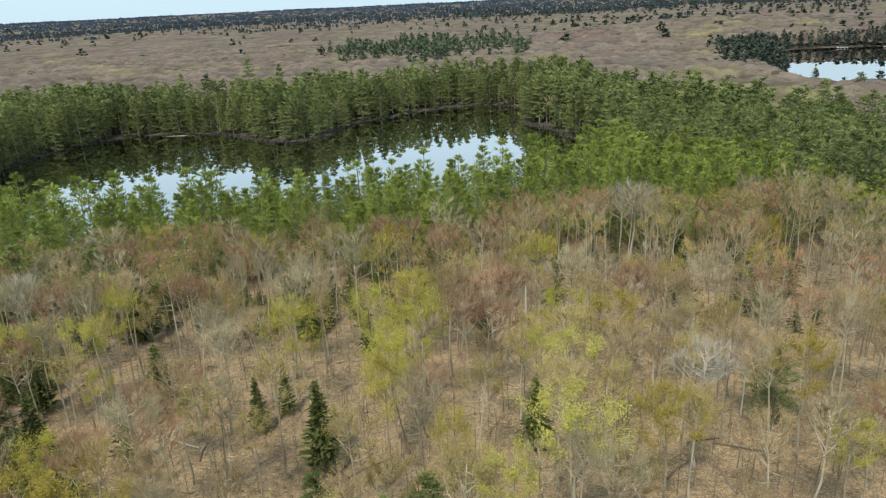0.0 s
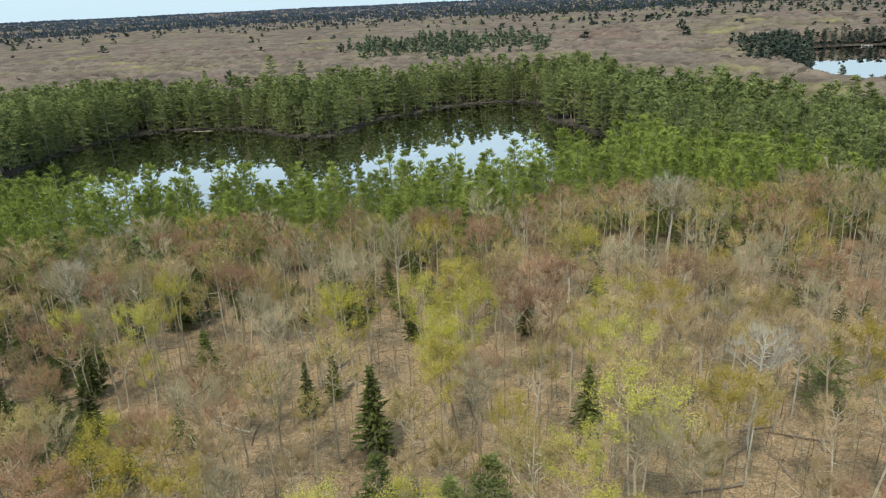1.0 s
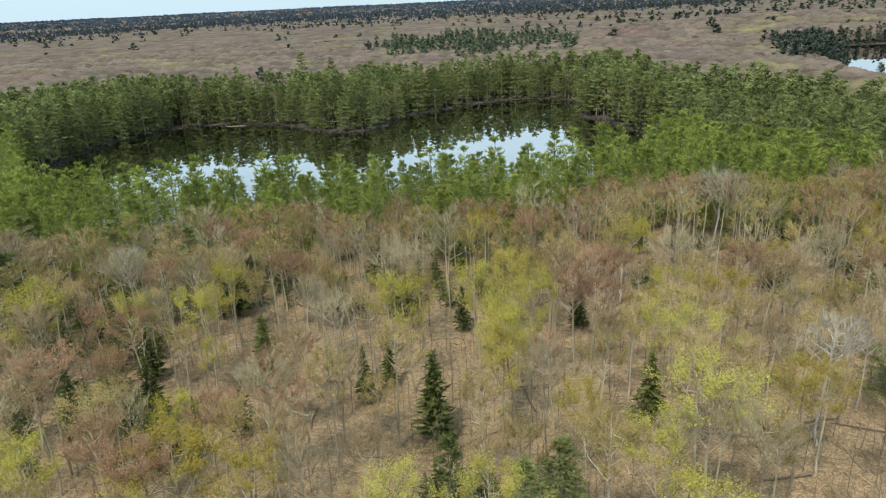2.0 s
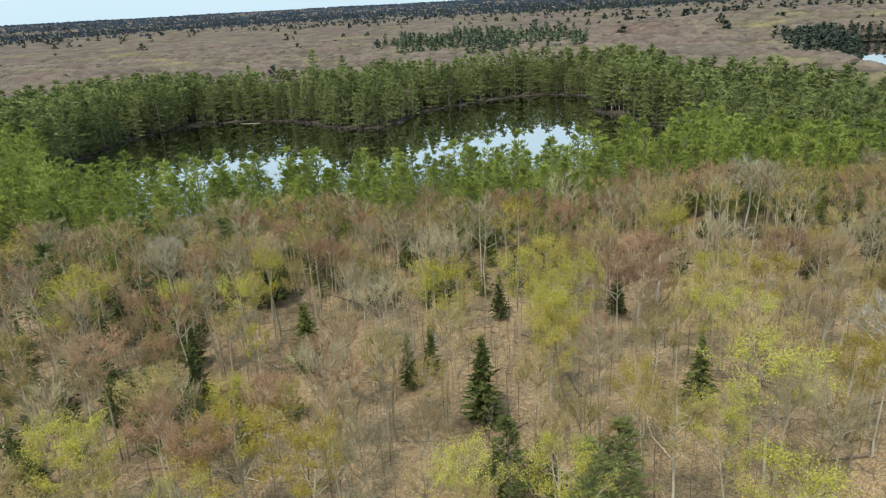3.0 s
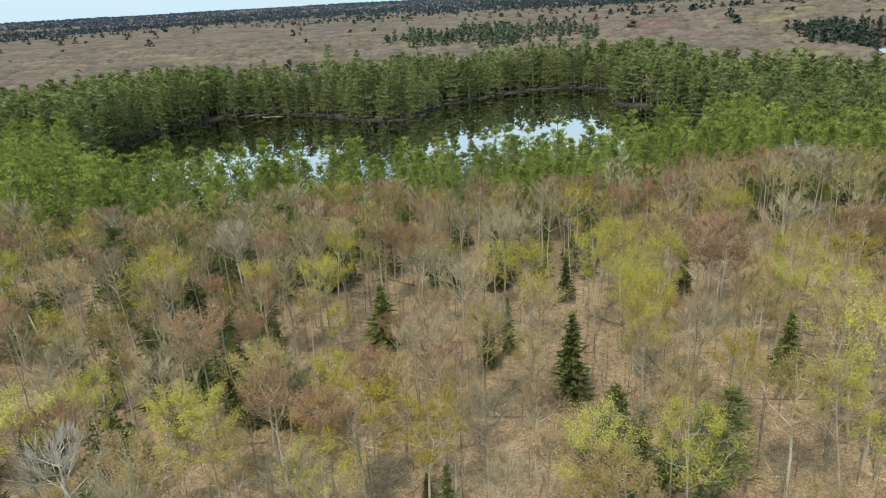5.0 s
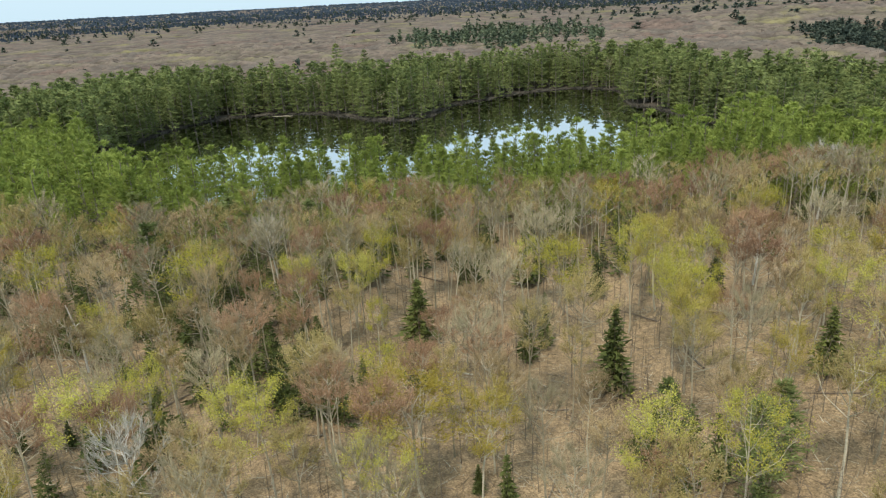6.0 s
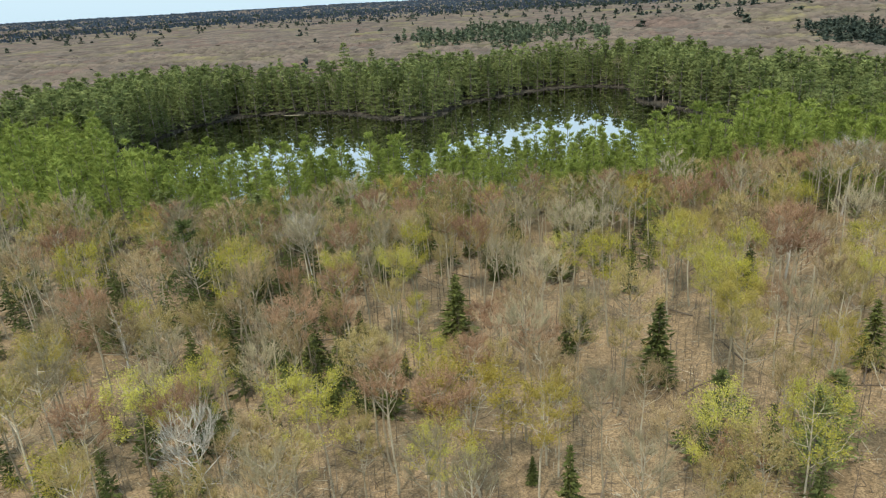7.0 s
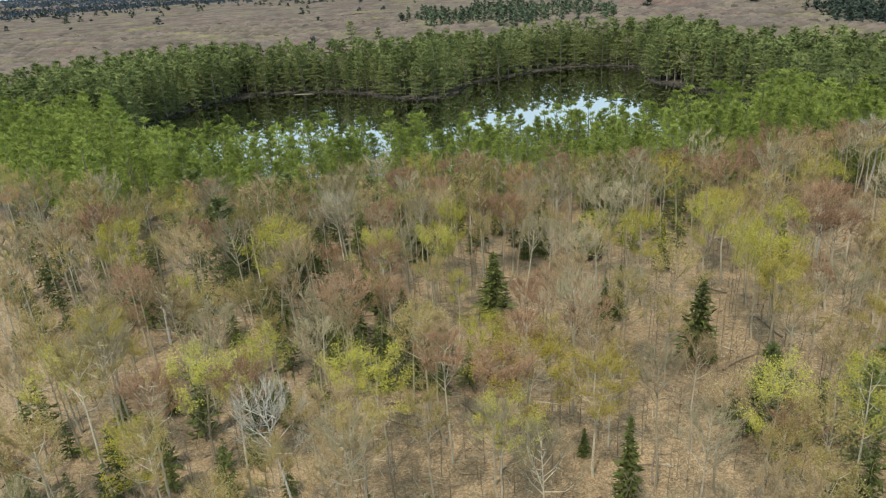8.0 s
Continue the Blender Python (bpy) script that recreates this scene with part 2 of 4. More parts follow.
# ---- mesh helpers ----
def mesh(name, v, f, material, tint=None, smooth_faces=False, second=None, split=0):
    """A mesh of triangles from arrays, with one tint a point if given; from the triangle split on in the second material."""
    me = bpy.data.meshes.new(name)
    v, f = np.asarray(v, np.float32), np.asarray(f, np.int32)
    me.vertices.add(len(v))
    me.vertices.foreach_set("co", v.ravel())
    me.loops.add(f.size)
    me.loops.foreach_set("vertex_index", f.ravel())
    me.polygons.add(len(f))
    me.polygons.foreach_set("loop_start", np.arange(0, f.size, 3, dtype=np.int32))
    me.polygons.foreach_set("use_smooth", np.full(len(f), smooth_faces))
    if tint is not None:
        me.attributes.new("tint", "FLOAT", "POINT").data.foreach_set("value", np.asarray(tint, np.float32))
    me.materials.append(material)
    if second:
        me.materials.append(second)
        me.polygons.foreach_set("material_index", (np.arange(len(f)) >= split).astype(np.int32))
    me.update(calc_edges=True)
    return me


def join(pieces):
    """Several (points, triangles) as one."""
    vs, fs, k = [], [], 0
    for v, f in pieces:
        vs.append(np.asarray(v, float).reshape(-1, 3))
        fs.append(np.asarray(f, int).reshape(-1, 3) + k)
        k += len(vs[-1])
    return np.concatenate(vs), np.concatenate(fs)


def tube(points, radii, sides):
    """A closed tapered tube along the points."""
    p = np.array(points, float)
    n = len(p)
    d = np.gradient(p, axis=0)
    d /= np.linalg.norm(d, axis=1)[:, None] + 1e-9
    ref = np.where(np.abs(d[:, 2:3]) > 0.9, np.array([[1.0, 0, 0]]), np.array([[0, 0, 1.0]]))
    a = np.cross(d, ref)
    a /= np.linalg.norm(a, axis=1)[:, None] + 1e-9
    b = np.cross(d, a)
    t = np.arange(sides) * 2 * np.pi / sides
    v = p[:, None] + np.array(radii)[:, None, None] * (a[:, None] * np.cos(t)[None, :, None] + b[:, None] * np.sin(t)[None, :, None])
    f = []
    for i in range(n - 1):
        for j in range(sides):
            q, r = i * sides + j, i * sides + (j + 1) % sides
            f += [(q, r, r + sides), (q, r + sides, q + sides)]
    f += [((n - 1) * sides, (n - 1) * sides + j, (n - 1) * sides + j + 1) for j in range(1, sides - 1)]
    return v.reshape(-1, 3), np.array(f)


def shards(base, way, length, width, g, facing=None):
    """One thin pointed triangle at each base, along way, turned about it at random or roughly to facing."""
    base, way = np.asarray(base, float), np.asarray(way, float)
    n = len(base)
    way = way / (np.linalg.norm(way, axis=1)[:, None] + 1e-9)
    side = np.cross(way, g.normal(size=(n, 3)) if facing is None else facing + g.normal(0, 0.6, (n, 3)))
    side /= np.linalg.norm(side, axis=1)[:, None] + 1e-9
    length, width = np.broadcast_to(length, n)[:, None], np.broadcast_to(width, n)[:, None]
    v = np.stack([base - side * width / 2, base + side * width / 2, base + way * length], 1).reshape(-1, 3)
    return v, np.arange(3 * n).reshape(-1, 3)


def spread_out(shape, x, y, z, yaw, wide, tall, tint):
    """Many turned and scaled copies of a shape as one set of points, triangles and tints."""
    v, f = shape
    c, s = np.cos(yaw)[:, None], np.sin(yaw)[:, None]
    w = np.asarray(wide)[:, None]
    out = np.stack([(v[None, :, 0] * c - v[None, :, 1] * s) * w + np.asarray(x)[:, None],
                    (v[None, :, 0] * s + v[None, :, 1] * c) * w + np.asarray(y)[:, None],
                    v[None, :, 2] * np.asarray(tall)[:, None] + np.asarray(z)[:, None]], 2)
    n = len(yaw)
    return out.reshape(-1, 3), (f[None] + (np.arange(n) * len(v))[:, None, None]).reshape(-1, 3), np.repeat(tint, len(v))


def stuff(name, shapes, x, y, z, wide, tall, material, g, label, category, soft=False):
    """One object of many scattered copies, taking turns through the shapes."""
    x, y, z, wide, tall = (np.asarray(q, float) for q in (x, y, z, wide, tall))
    if not len(x):
        return
    vs, fs, ts, k = [], [], [], 0
    pick = g.integers(0, len(shapes), len(x))
    yaw, tint = g.uniform(0, 6.283, len(x)), g.uniform(0, 1, len(x))
    for i, shape in enumerate(shapes):
        q = pick == i
        if q.any():
            v, f, t = spread_out(shape, x[q], y[q], z[q], yaw[q], wide[q], tall[q], tint[q])
            vs.append(v), fs.append(f + k), ts.append(t)
            k += len(v)
    ob = new(name, mesh(name, np.concatenate(vs), np.concatenate(fs), material, np.concatenate(ts), soft))
    return tagged(ob, label, category, kind="stuff")


def part(name, me, parent):
    ob = new(name, me)
    ob.parent = parent
    return ob


def scatter(x0, x1, y0, y1, gap, g):
    """Points of a jittered grid."""
    nx, ny = int((x1 - x0) / gap), int((y1 - y0) / gap)
    i, j = np.meshgrid(np.arange(nx), np.arange(ny))
    x = x0 + (i + 0.5 * (j % 2) + g.uniform(-0.42, 0.42, i.shape)) * gap
    y = y0 + (j + g.uniform(-0.42, 0.42, i.shape)) * gap
    return x.ravel(), y.ravel()


def in_view(x, y, margin):
    """The wedge of land that the flight looks over."""
    half = 0.65 * (0.945 * y + 16) + margin
    return (x > -40 - half) & (x < half) & (y > 10)


# ---- ground and water ----
def axis(lo, hi, fine_lo, fine_hi, step, grow):
    a = list(np.arange(fine_lo, fine_hi + step, step))
    for end, sign in ((lo, -1), (hi, 1)):
        s, p = step, (a[0] if sign < 0 else a[-1])
        side = []
        while (p > lo) if sign < 0 else (p < hi):
            s *= grow
            p += sign * s
            side.append(p)
        a = side[::-1] + a if sign < 0 else a + side
    return np.array(a)


gx, gy = axis(-4700, 4700, -200, 120, 4.0, 1.07), axis(-1500, 4800, 16, 400, 4.0, 1.07)
mx_, my_ = np.meshgrid(gx, gy)
mz_ = land(mx_.ravel(), my_.ravel())
ii, jj = np.meshgrid(np.arange(len(gx) - 1), np.arange(len(gy) - 1))
q0 = (jj * len(gx) + ii).ravel()
gf = np.concatenate([np.stack([q0, q0 + 1, q0 + len(gx) + 1], 1), np.stack([q0, q0 + len(gx) + 1, q0 + len(gx)], 1)])
ground = new("ground", mesh("ground", np.stack([mx_.ravel(), my_.ravel(), mz_], 1), gf, LITTER, None, True))
tagged(ground, "forest floor of tan fallen leaves sloping to the lake", "ground", kind="structure")


def pond(name, edge, label):
    c = edge.mean(0)
    e = c + (edge - c) * 1.03
    bm = bmesh.new()
    vs = [bm.verts.new((x, y, 0)) for x, y in e]
    bmesh.ops.triangle_fill(bm, use_beauty=True, edges=[bm.edges.new((vs[k - 1], vs[k])) for k in range(len(vs))])
    bmesh.ops.recalc_face_normals(bm, faces=bm.faces)
    if bm.faces and sum(f.normal.z for f in bm.faces) < 0:
        bmesh.ops.reverse_faces(bm, faces=bm.faces)
    me = bpy.data.meshes.new(name)
    bm.to_mesh(me)
    bm.free()
    me.materials.append(WATER)
    return tagged(new(name, me), label, "lake", kind="structure")


pond("water", LAKE, "still dark lake mirroring pines and pale sky")
pond("water_far", FAR_LAKE, "distant still lake mirroring the pale sky")


# ---- trees ----
def hardwood(seed, h, spread, limbs, twigs, leaves, leaf, fine=True, low=0.54, droop=0.0):
    """A leafless or budding broad tree: (trunk and limbs), (twigs), (buds or young leaves)."""
    g = np.random.default_rng(seed)
    lean = g.normal(0, 0.022, 2) * h
    zs = np.array([-0.3, 0.12, 0.4, 0.68, 0.93]) * h
    zs[0] = -0.4
    bend = np.cumsum(g.normal(0, 0.013 * h, (5, 2)), 0)
    bend -= bend[0]
    tp = np.column_stack([bend + lean * (zs / h)[:, None], zs])
    r = 0.0074 * h + 0.01
    wood = [tube(tp, r * np.array([1.25, 1.0, 0.8, 0.5, 0.16]) * (1 if fine else 0.85), 6 if fine else 4)]
    tips, outs = [], []
    for k in range(limbs):
        u = low + (0.9 - low) * (k + g.uniform(0, 0.8)) / limbs
        start = np.array([np.interp(u * h, zs, tp[:, j]) for j in range(3)])
        ang = k * 2.4 + g.uniform(-0.5, 0.5)
        reach = spread * (1.12 - 0.85 * abs(u - 0.52) / 0.5) * g.uniform(0.7, 1.2)
        rise = reach * g.uniform(1.1, 2.3) - droop
        end = start + np.array([np.cos(ang) * reach, np.sin(ang) * reach, rise])
        cap = 1.0 - 0.17 * min(1.3, reach / spread) ** 2
        end[2] = min(end[2], h * cap * g.uniform(0.95, 1.02))
        mid = start * 0.5 + end * 0.5 + np.array([np.cos(ang), np.sin(ang), -0.5]) * 0.16 * reach + g.normal(0, 0.06 * reach, 3)
        rr = r * (0.68 - 0.43 * u) * (0.72 if low < 0.5 or not fine else 1)
        wood.append(tube([start, mid, end], [rr, rr * 0.65, rr * 0.2], 4 if fine else 3))
        for q in range(5 if fine else 3):
            v = g.uniform(0.25, 0.95)
            p = start * (1 - v) ** 2 + 2 * mid * v * (1 - v) + end * v * v
            a2 = ang + g.uniform(-1.5, 1.5)
            le = reach * g.uniform(0.3, 0.6)
            t = p + np.array([np.cos(a2) * le * 0.8, np.sin(a2) * le * 0.8, le * g.uniform(0.3, 1.2)])
            t[2] = min(t[2], h * (cap + 0.02))
            wood.append(shards(p[None], (t - p)[None], np.linalg.norm(t - p), rr * (0.9 if fine else 1.1), g))
            for w in np.linspace(0.3, 1, 5):
                tips.append(p + (t - p) * w)
                outs.append(t - p)
        for w in (0.6, 0.8, 1.0):
            tips.append(mid + (end - mid) * w)
            outs.append(end - mid)
    tips.append(tp[-1])
    outs.append(np.array([0, 0, 1.0]))
    tips, outs = np.array(tips), np.array(outs)
    outs /= np.linalg.norm(outs, axis=1)[:, None] + 1e-9
    i = g.integers(0, len(tips), twigs)
    way = outs[i] * 0.7 + g.normal(0, 0.36, (twigs, 3)) + np.array([0, 0, 0.7])
    le = g.uniform(0.5, 1.4, twigs) * spread / 2.6
    tw = shards(tips[i], way, le, 0.034 if fine else 0.048, g)
    way /= np.linalg.norm(way, axis=1)[:, None]
    k = g.integers(0, twigs, leaves)
    at = tips[i][k] + way[k] * (le[k] * g.uniform(0.2, 1.1, leaves))[:, None] + g.normal(0, 0.16 * spread / 2.6, (leaves, 3))
    away = at - np.array([tp[3, 0], tp[3, 1], 0.6 * h])
    away = away / (np.linalg.norm(away, axis=1)[:, None] + 1e-9) + np.array([0, 0, 0.35])
    lv = shards(at, g.normal(0, 1, (leaves, 3)), leaf * g.uniform(0.7, 1.4, leaves), leaf * g.uniform(0.5, 1.0, leaves), g, away)
    return join(wood), tw, lv


def pine(seed, h, spread, whorls, arms, tufts, size, low=0.25, fine=True, lift=0.5, even=0.0, flat=0.0, fat=1.0):
    """A pine with plumed whorls: (trunk and boughs), (needle tufts)."""
    g = np.random.default_rng(seed)
    bend = np.cumsum(g.normal(0, 0.006 * h, (4, 2)), 0)
    tp = np.column_stack([bend - bend[0], np.array([-0.4, 0.35 * h, 0.7 * h, 0.97 * h])])
    r = 0.013 * h
    wood = [tube(tp, [r * 1.2, r * 0.85, r * 0.5, r * 0.12], 6 if fine else 4)]
    base, way, face = [], [], []
    for k in range(whorls):
        u = low + (0.97 - low) * (k + g.uniform(-0.25, 0.25)) / (whorls - 1)
        prof = (((1 - u) / (1 - low)) ** 0.78 + 0.02) * (0.5 + 0.5 * min(1, (u - low) * 3 + 0.2))
        for j in range(arms):
            if g.random() < 0.16:
                continue
            a = k * 1.1 + j * 6.283 / arms + g.uniform(-0.4, 0.4)
            le = spread * prof * (g.uniform(0.55, 1.25) * (1 - even) + g.uniform(0.85, 1.05) * even)
            s = np.array([np.interp((u + g.uniform(-0.035, 0.035) * (1 - 0.7 * flat)) * h, tp[:, 2], tp[:, q]) for q in range(3)])
            out = np.array([np.cos(a), np.sin(a), 0])
            e = s + out * le + np.array([0, 0, le * (g.uniform(-0.05, 0.25) + 0.6 * max(0, u - 0.7))])
            if fine:
                wood.append(shards(s[None], (e - s)[None], le, r * 0.5, g))
            w = g.uniform(0.05, 1.0, tufts) ** (0.75 - 0.25 * flat)
            across = np.array([-out[1], out[0], 0])
            p = s + (e - s) * w[:, None] + across * (g.uniform(-0.32, 0.32, tufts) * le * (1.15 - 0.6 * w))[:, None] + g.normal(0, 0.05 + 0.03 * le, (tufts, 3)) * np.array([1, 1, 1 - 0.5 * flat])
            base.append(p)
            face.append(np.tile(out * 0.55 + np.array([0, 0, 0.8]), (tufts, 1)))
            way.append(out * 0.7 + np.array([0, 0, lift]) + g.normal(0, 0.38, (tufts, 3)) * np.array([1, 1, 0.7]))
    n = max(4, tufts // 2)
    base.append(np.column_stack([g.normal(0, 0.1, (n, 2)) + tp[-1, :2], g.uniform(0.9, 0.98, n) * h]))
    way.append(np.array([0, 0, 1.0]) + g.normal(0, 0.35, (n, 3)))
    face.append(g.normal(0, 1, (n, 3)))
    base, way, face = np.concatenate(base), np.concatenate(way), np.concatenate(face)
    n = len(base)
    return join(wood), shards(base, way, size * g.uniform(0.7, 1.3, n), size * fat * g.uniform(0.22, 0.4, n), g, face)


def spruce(seed, h, spread, whorls=27, arms=12):
    """A narrow pointed spruce with drooping layered boughs."""
    g = np.random.default_rng(seed)
    r = 0.012 * h
    wood = [tube([(0, 0, -0.3), (0, 0, h * 0.5), (0, 0, h * 0.97)], [r * 1.2, r * 0.7, r * 0.1], 5)]
    base, way, le = [], [], []
    for k in range(whorls):
        u = 0.1 + 0.86 * k / (whorls - 1)
        reach = spread * (((1 - u) / 0.9) ** 0.8 * min(1, 0.55 + 2 * u) + 0.05)
        for j in range(arms):
            if g.random() < 0.12:
                continue
            a = k * 0.8 + j * 6.283 / arms + g.uniform(-0.35, 0.35)
            rr = reach * g.uniform(0.45, 1.15)
            out = np.array([np.cos(a), np.sin(a), 0])
            for w in (0.1, 0.4, 0.7):
                side = np.array([-out[1], out[0], 0]) * g.choice((-1, 1))
                base.append(out * rr * w + np.array([0, 0, u * h + g.uniform(-0.15, 0.15) - rr * w * 0.2]))
                way.append(out + side * g.uniform(0.1, 0.9) + np.array([0, 0, g.uniform(-0.35, 0.3)]))
                le.append(rr * g.uniform(0.28, 0.5) + 0.12)
    base.append(np.array([0, 0, h * 0.93]))
    way.append(np.array([0, 0, 1.0]))
    le.append(h * 0.07)
    le = np.array(le)
    return join(wood), shards(base, way, le, le * 0.48 + 0.05, g)


def dome(seed, wide=1.0, tall=1.0):
    """A far crown: an uneven rounded top."""
    g = np.random.default_rng(seed)
    v = [(0, 0, tall)]
    for n, rr, z in ((5, 0.55, 0.82), (7, 1.0, 0.35), (7, 0.9, -2.4)):
        for k in range(n):
            a = 6.283 * (k + g.uniform(-0.2, 0.2)) / n
            q = rr * wide * g.uniform(0.75, 1.2)
            v.append((q * np.cos(a), q * np.sin(a), z * tall * g.uniform(0.85, 1.15)))
    f = [(0, 1 + k, 1 + (k + 1) % 5) for k in range(5)]
    for k in range(7):
        a, b = 1 + int(k * 5 / 7) % 5, 1 + int((k + 1) * 5 / 7) % 5
        f.append((a, 6 + k, 6 + (k + 1) % 7))
        if a != b:
            f.append((a, 6 + (k + 1) % 7, b))
        f += [(6 + k, 13 + k, 13 + (k + 1) % 7), (6 + k, 13 + (k + 1) % 7, 6 + (k + 1) % 7)]
    v = np.array(v)
    return v, np.array(f)


LABELS = {
    "red": ("red_maple_tree", "slender maple with reddish spring buds on grey limbs"),
    "tan": ("budding_tree", "leafless hardwood with a haze of tan buds"),
    "olive": ("leafing_tree", "hardwood with sparse olive young leaves and pale trunk"),
    "gold": ("leafing_tree", "broad hardwood with golden-olive young spring leaves"),
    "yellow": ("flowering_tree", "hardwood covered in bright yellow-green spring flowers"),
    "grey": ("bare_tree", "bare grey hardwood with pale ascending branches"),
    "dead": ("dead_tree", "dead silvery hardwood with pale bare branches"),
}
KINDS = {}
SHAPES = {}
for n, (kind, (h, spread, limbs, twigs, leaves, leaf)) in enumerate({
        "red": (15.0, 2.8, 14, 1150, 2700, 0.10), "tan": (15.5, 2.7, 14, 1150, 2500, 0.10), "olive": (15.5, 2.6, 13, 800, 2900, 0.118),
        "gold": (14.5, 3.0, 14, 500, 5600, 0.125), "yellow": (14.5, 3.0, 13, 420, 5600, 0.125), "grey": (16.0, 2.8, 16, 1250, 250, 0.10), "dead": (15.0, 2.9, 18, 1100, 20, 0.06)}.items()):
    KINDS[kind], SHAPES[kind] = [], []
    for k in range(3):
        w, t, lv = hardwood(100 + 10 * n + k, h, spread, limbs, twigs, leaves, leaf, True, 0.42 if kind in ("yellow", "gold") else 0.57)
        KINDS[kind].append((h, mesh("trunk", *w, SILVER if kind == "dead" else BARK), mesh("crown", *join([t, lv]), LEAVES["grey"] if kind == "yellow" else LEAVES[kind], second=LEAVES[kind], split=len(t[1]))))
    for k in range(3):
        SHAPES[kind].append((h, hardwood(200 + 10 * n + k, h, spread, 10, 660 if kind not in ("grey", "dead") else 760, (640 if kind in ("red", "tan") else 780) if kind not in ("grey", "dead") else 60, leaf * 1.5, False)))

free = np.random.default_rng(7)


def stand_tree(kind, x, y, tall=1.0, wide=1.0, group="hardwoods on the slope"):
    h, trunk, crown = KINDS[kind][free.integers(0, 3)]
    name, label = LABELS[kind]
    ob = new(name)
    part("trunk", trunk, ob), part("crown", crown, ob)
    ob.matrix_basis = Matrix.LocRotScale((x, y, float(land(x, y)) - 0.05), Euler((free.normal(0, 0.04), free.normal(0, 0.04), free.uniform(0, 6.28))), (wide, wide, tall))
    return tagged(ob, label, "tree", group)


# trees that stand out on the slope
STANDOUT = {
    "yellow": [(-46, 80, 15.4, 1.0), (-17.3, 77, 17.0, 1.0), (-8.8, 81, 17.6, 0.9), (-2.9, 73, 19.0, 0.95), (-6, 70, 16.6, 0.9), (-4.7, 67, 17.5, 1.0), (11, 51.3, 19.0, 1.25), (6.1, 45, 18.0, 0.8),
               (-53, 79, 15.9, 0.9), (-67, 77.5, 16.9, 1.4), (-88.3, 80, 17.5, 0.9), (-49, 47.8, 15.1, 1.1), (-53, 48.5, 15.0, 0.8), (-16, 42.5, 16.5, 0.85), (-77, 71.4, 13.5, 0.7),
               (-66, 47.3, 16.0, 1.1), (-61.3, 51.4, 15.5, 0.8), (-8.5, 41.4, 16.5, 0.9), (14.7, 98, 16.6, 1.1), (4.7, 35, 19.3, 1.1), (-42.6, 74.4, 10.8, 0.75), (-38.5, 42.4, 13.7, 1.0), (34, 49, 17, 1.0)],
    "gold": [(19, 52.3, 18.3, 1.05), (-35, 48.5, 15.4, 1.5), (19.5, 74.6, 17.6, 1.2), (15.2, 103, 15.6, 1.1), (44, 86, 18.0, 1.1), (-29.5, 47.3, 14.3, 1.1), (51, 101, 17, 1.0)],
    "olive": [(16.6, 60.3, 17.2, 0.95), (2.7, 92.5, 17.4, 1.2), (-38.6, 107, 17.0, 1.15), (20, 84.5, 16.8, 1.0), (-38.5, 92, 17.0, 1.2), (-38.6, 85.8, 15.6, 0.8), (-13.4, 36.7, 16.8, 1.0), (27, 90, 16.5, 1.1)],
    "red": [(5, 74.5, 17.2, 1.35), (-53, 110, 15.4, 1.1), (24, 79, 19.0, 1.1), (-52.2, 87, 16.8, 0.9), (-45.5, 106.5, 14.8, 1.0), (-31, 74.5, 11.3, 1.1), (-54.5, 61.5, 17.0, 1.2), (-31.8, 66.5, 12.7, 1.1),
            (-28.2, 59.8, 15.0, 1.1), (-8, 118, 15.5, 0.9), (39, 120, 15.5, 1.0), (1, 112, 15.5, 0.9)],
    "grey": [(-60.5, 94, 16.3, 1.1), (38.6, 122.6, 16.8, 1.3), (34.5, 123, 16.8, 1.3), (-29.7, 83, 14.8, 0.9), (-59, 89.2, 17.6, 1.0), (-58.3, 63.8, 15.6, 1.0), 
             (-49.5, 35.2, 16.8, 1.0), (-77.8, 52.9, 17.0, 1.1), (-23, 37.4, 15.8, 0.9), (-33, 84, 15.5, 0.8), (-31, 97, 16.5, 0.9), (-27, 98, 16.5, 0.8), (63, 129, 16.5, 1.2), (-22, 100, 16, 0.8)],
    "dead": [(36.6, 124, 17.5, 1.7), (25, 59.2, 19.0, 1.15), (32.2, 65.7, 16.4, 1.0), (-56.3, 40.6, 16.8, 1.0), (-60.5, 95.5, 16.0, 1.0)],
}
SPRUCES = [(-14.1, 65.7, 11.8, 1.1), (-20.6, 78.3, 8.6, 0.7), (-23.3, 74.6, 8.4, 0.8), (9.5, 65, 8.8, 1.15), (-37.5, 81, 10.2, 1.4), (-44, 71, 4.6, 1.0), (-30, 50, 3.6, 1.0), (-27.6, 42, 11.0, 0.7),
           (-21.2, 99.6, 11.5, 1.0), (36.3, 96.2, 11.0, 1.1), (-48.3, 102.4, 13.0, 1.2), (-51, 62.8, 3.8, 1.6), (-57.8, 68, 6.3, 1.2), (-86.9, 81.3, 9.0, 1.1),
           (-49.4, 72, 9.5, 1.0), (-75.5, 59.5, 3.8, 1.2), (-54, 82, 8.0, 1.1), (-54, 66, 6.0, 1.1), (44, 120, 11, 1.1), (-68, 91, 10, 1.2), (-11, 93, 7.5, 1.0), (6, 91, 8, 1.0)]
SLOPE_PINES = [(-2, 50.7, 9.6, 1.25), (-11.6, 51.5, 9.8, 1.0), (-5.5, 46.5, 10.8, 1.0), (36.2, 66.9, 9.4, 1.3), (-79.5, 94.3, 15.0, 1.2), (-59, 111, 14, 1.1), (-74, 115, 14, 1.2), (-95, 122, 14, 1.2)]

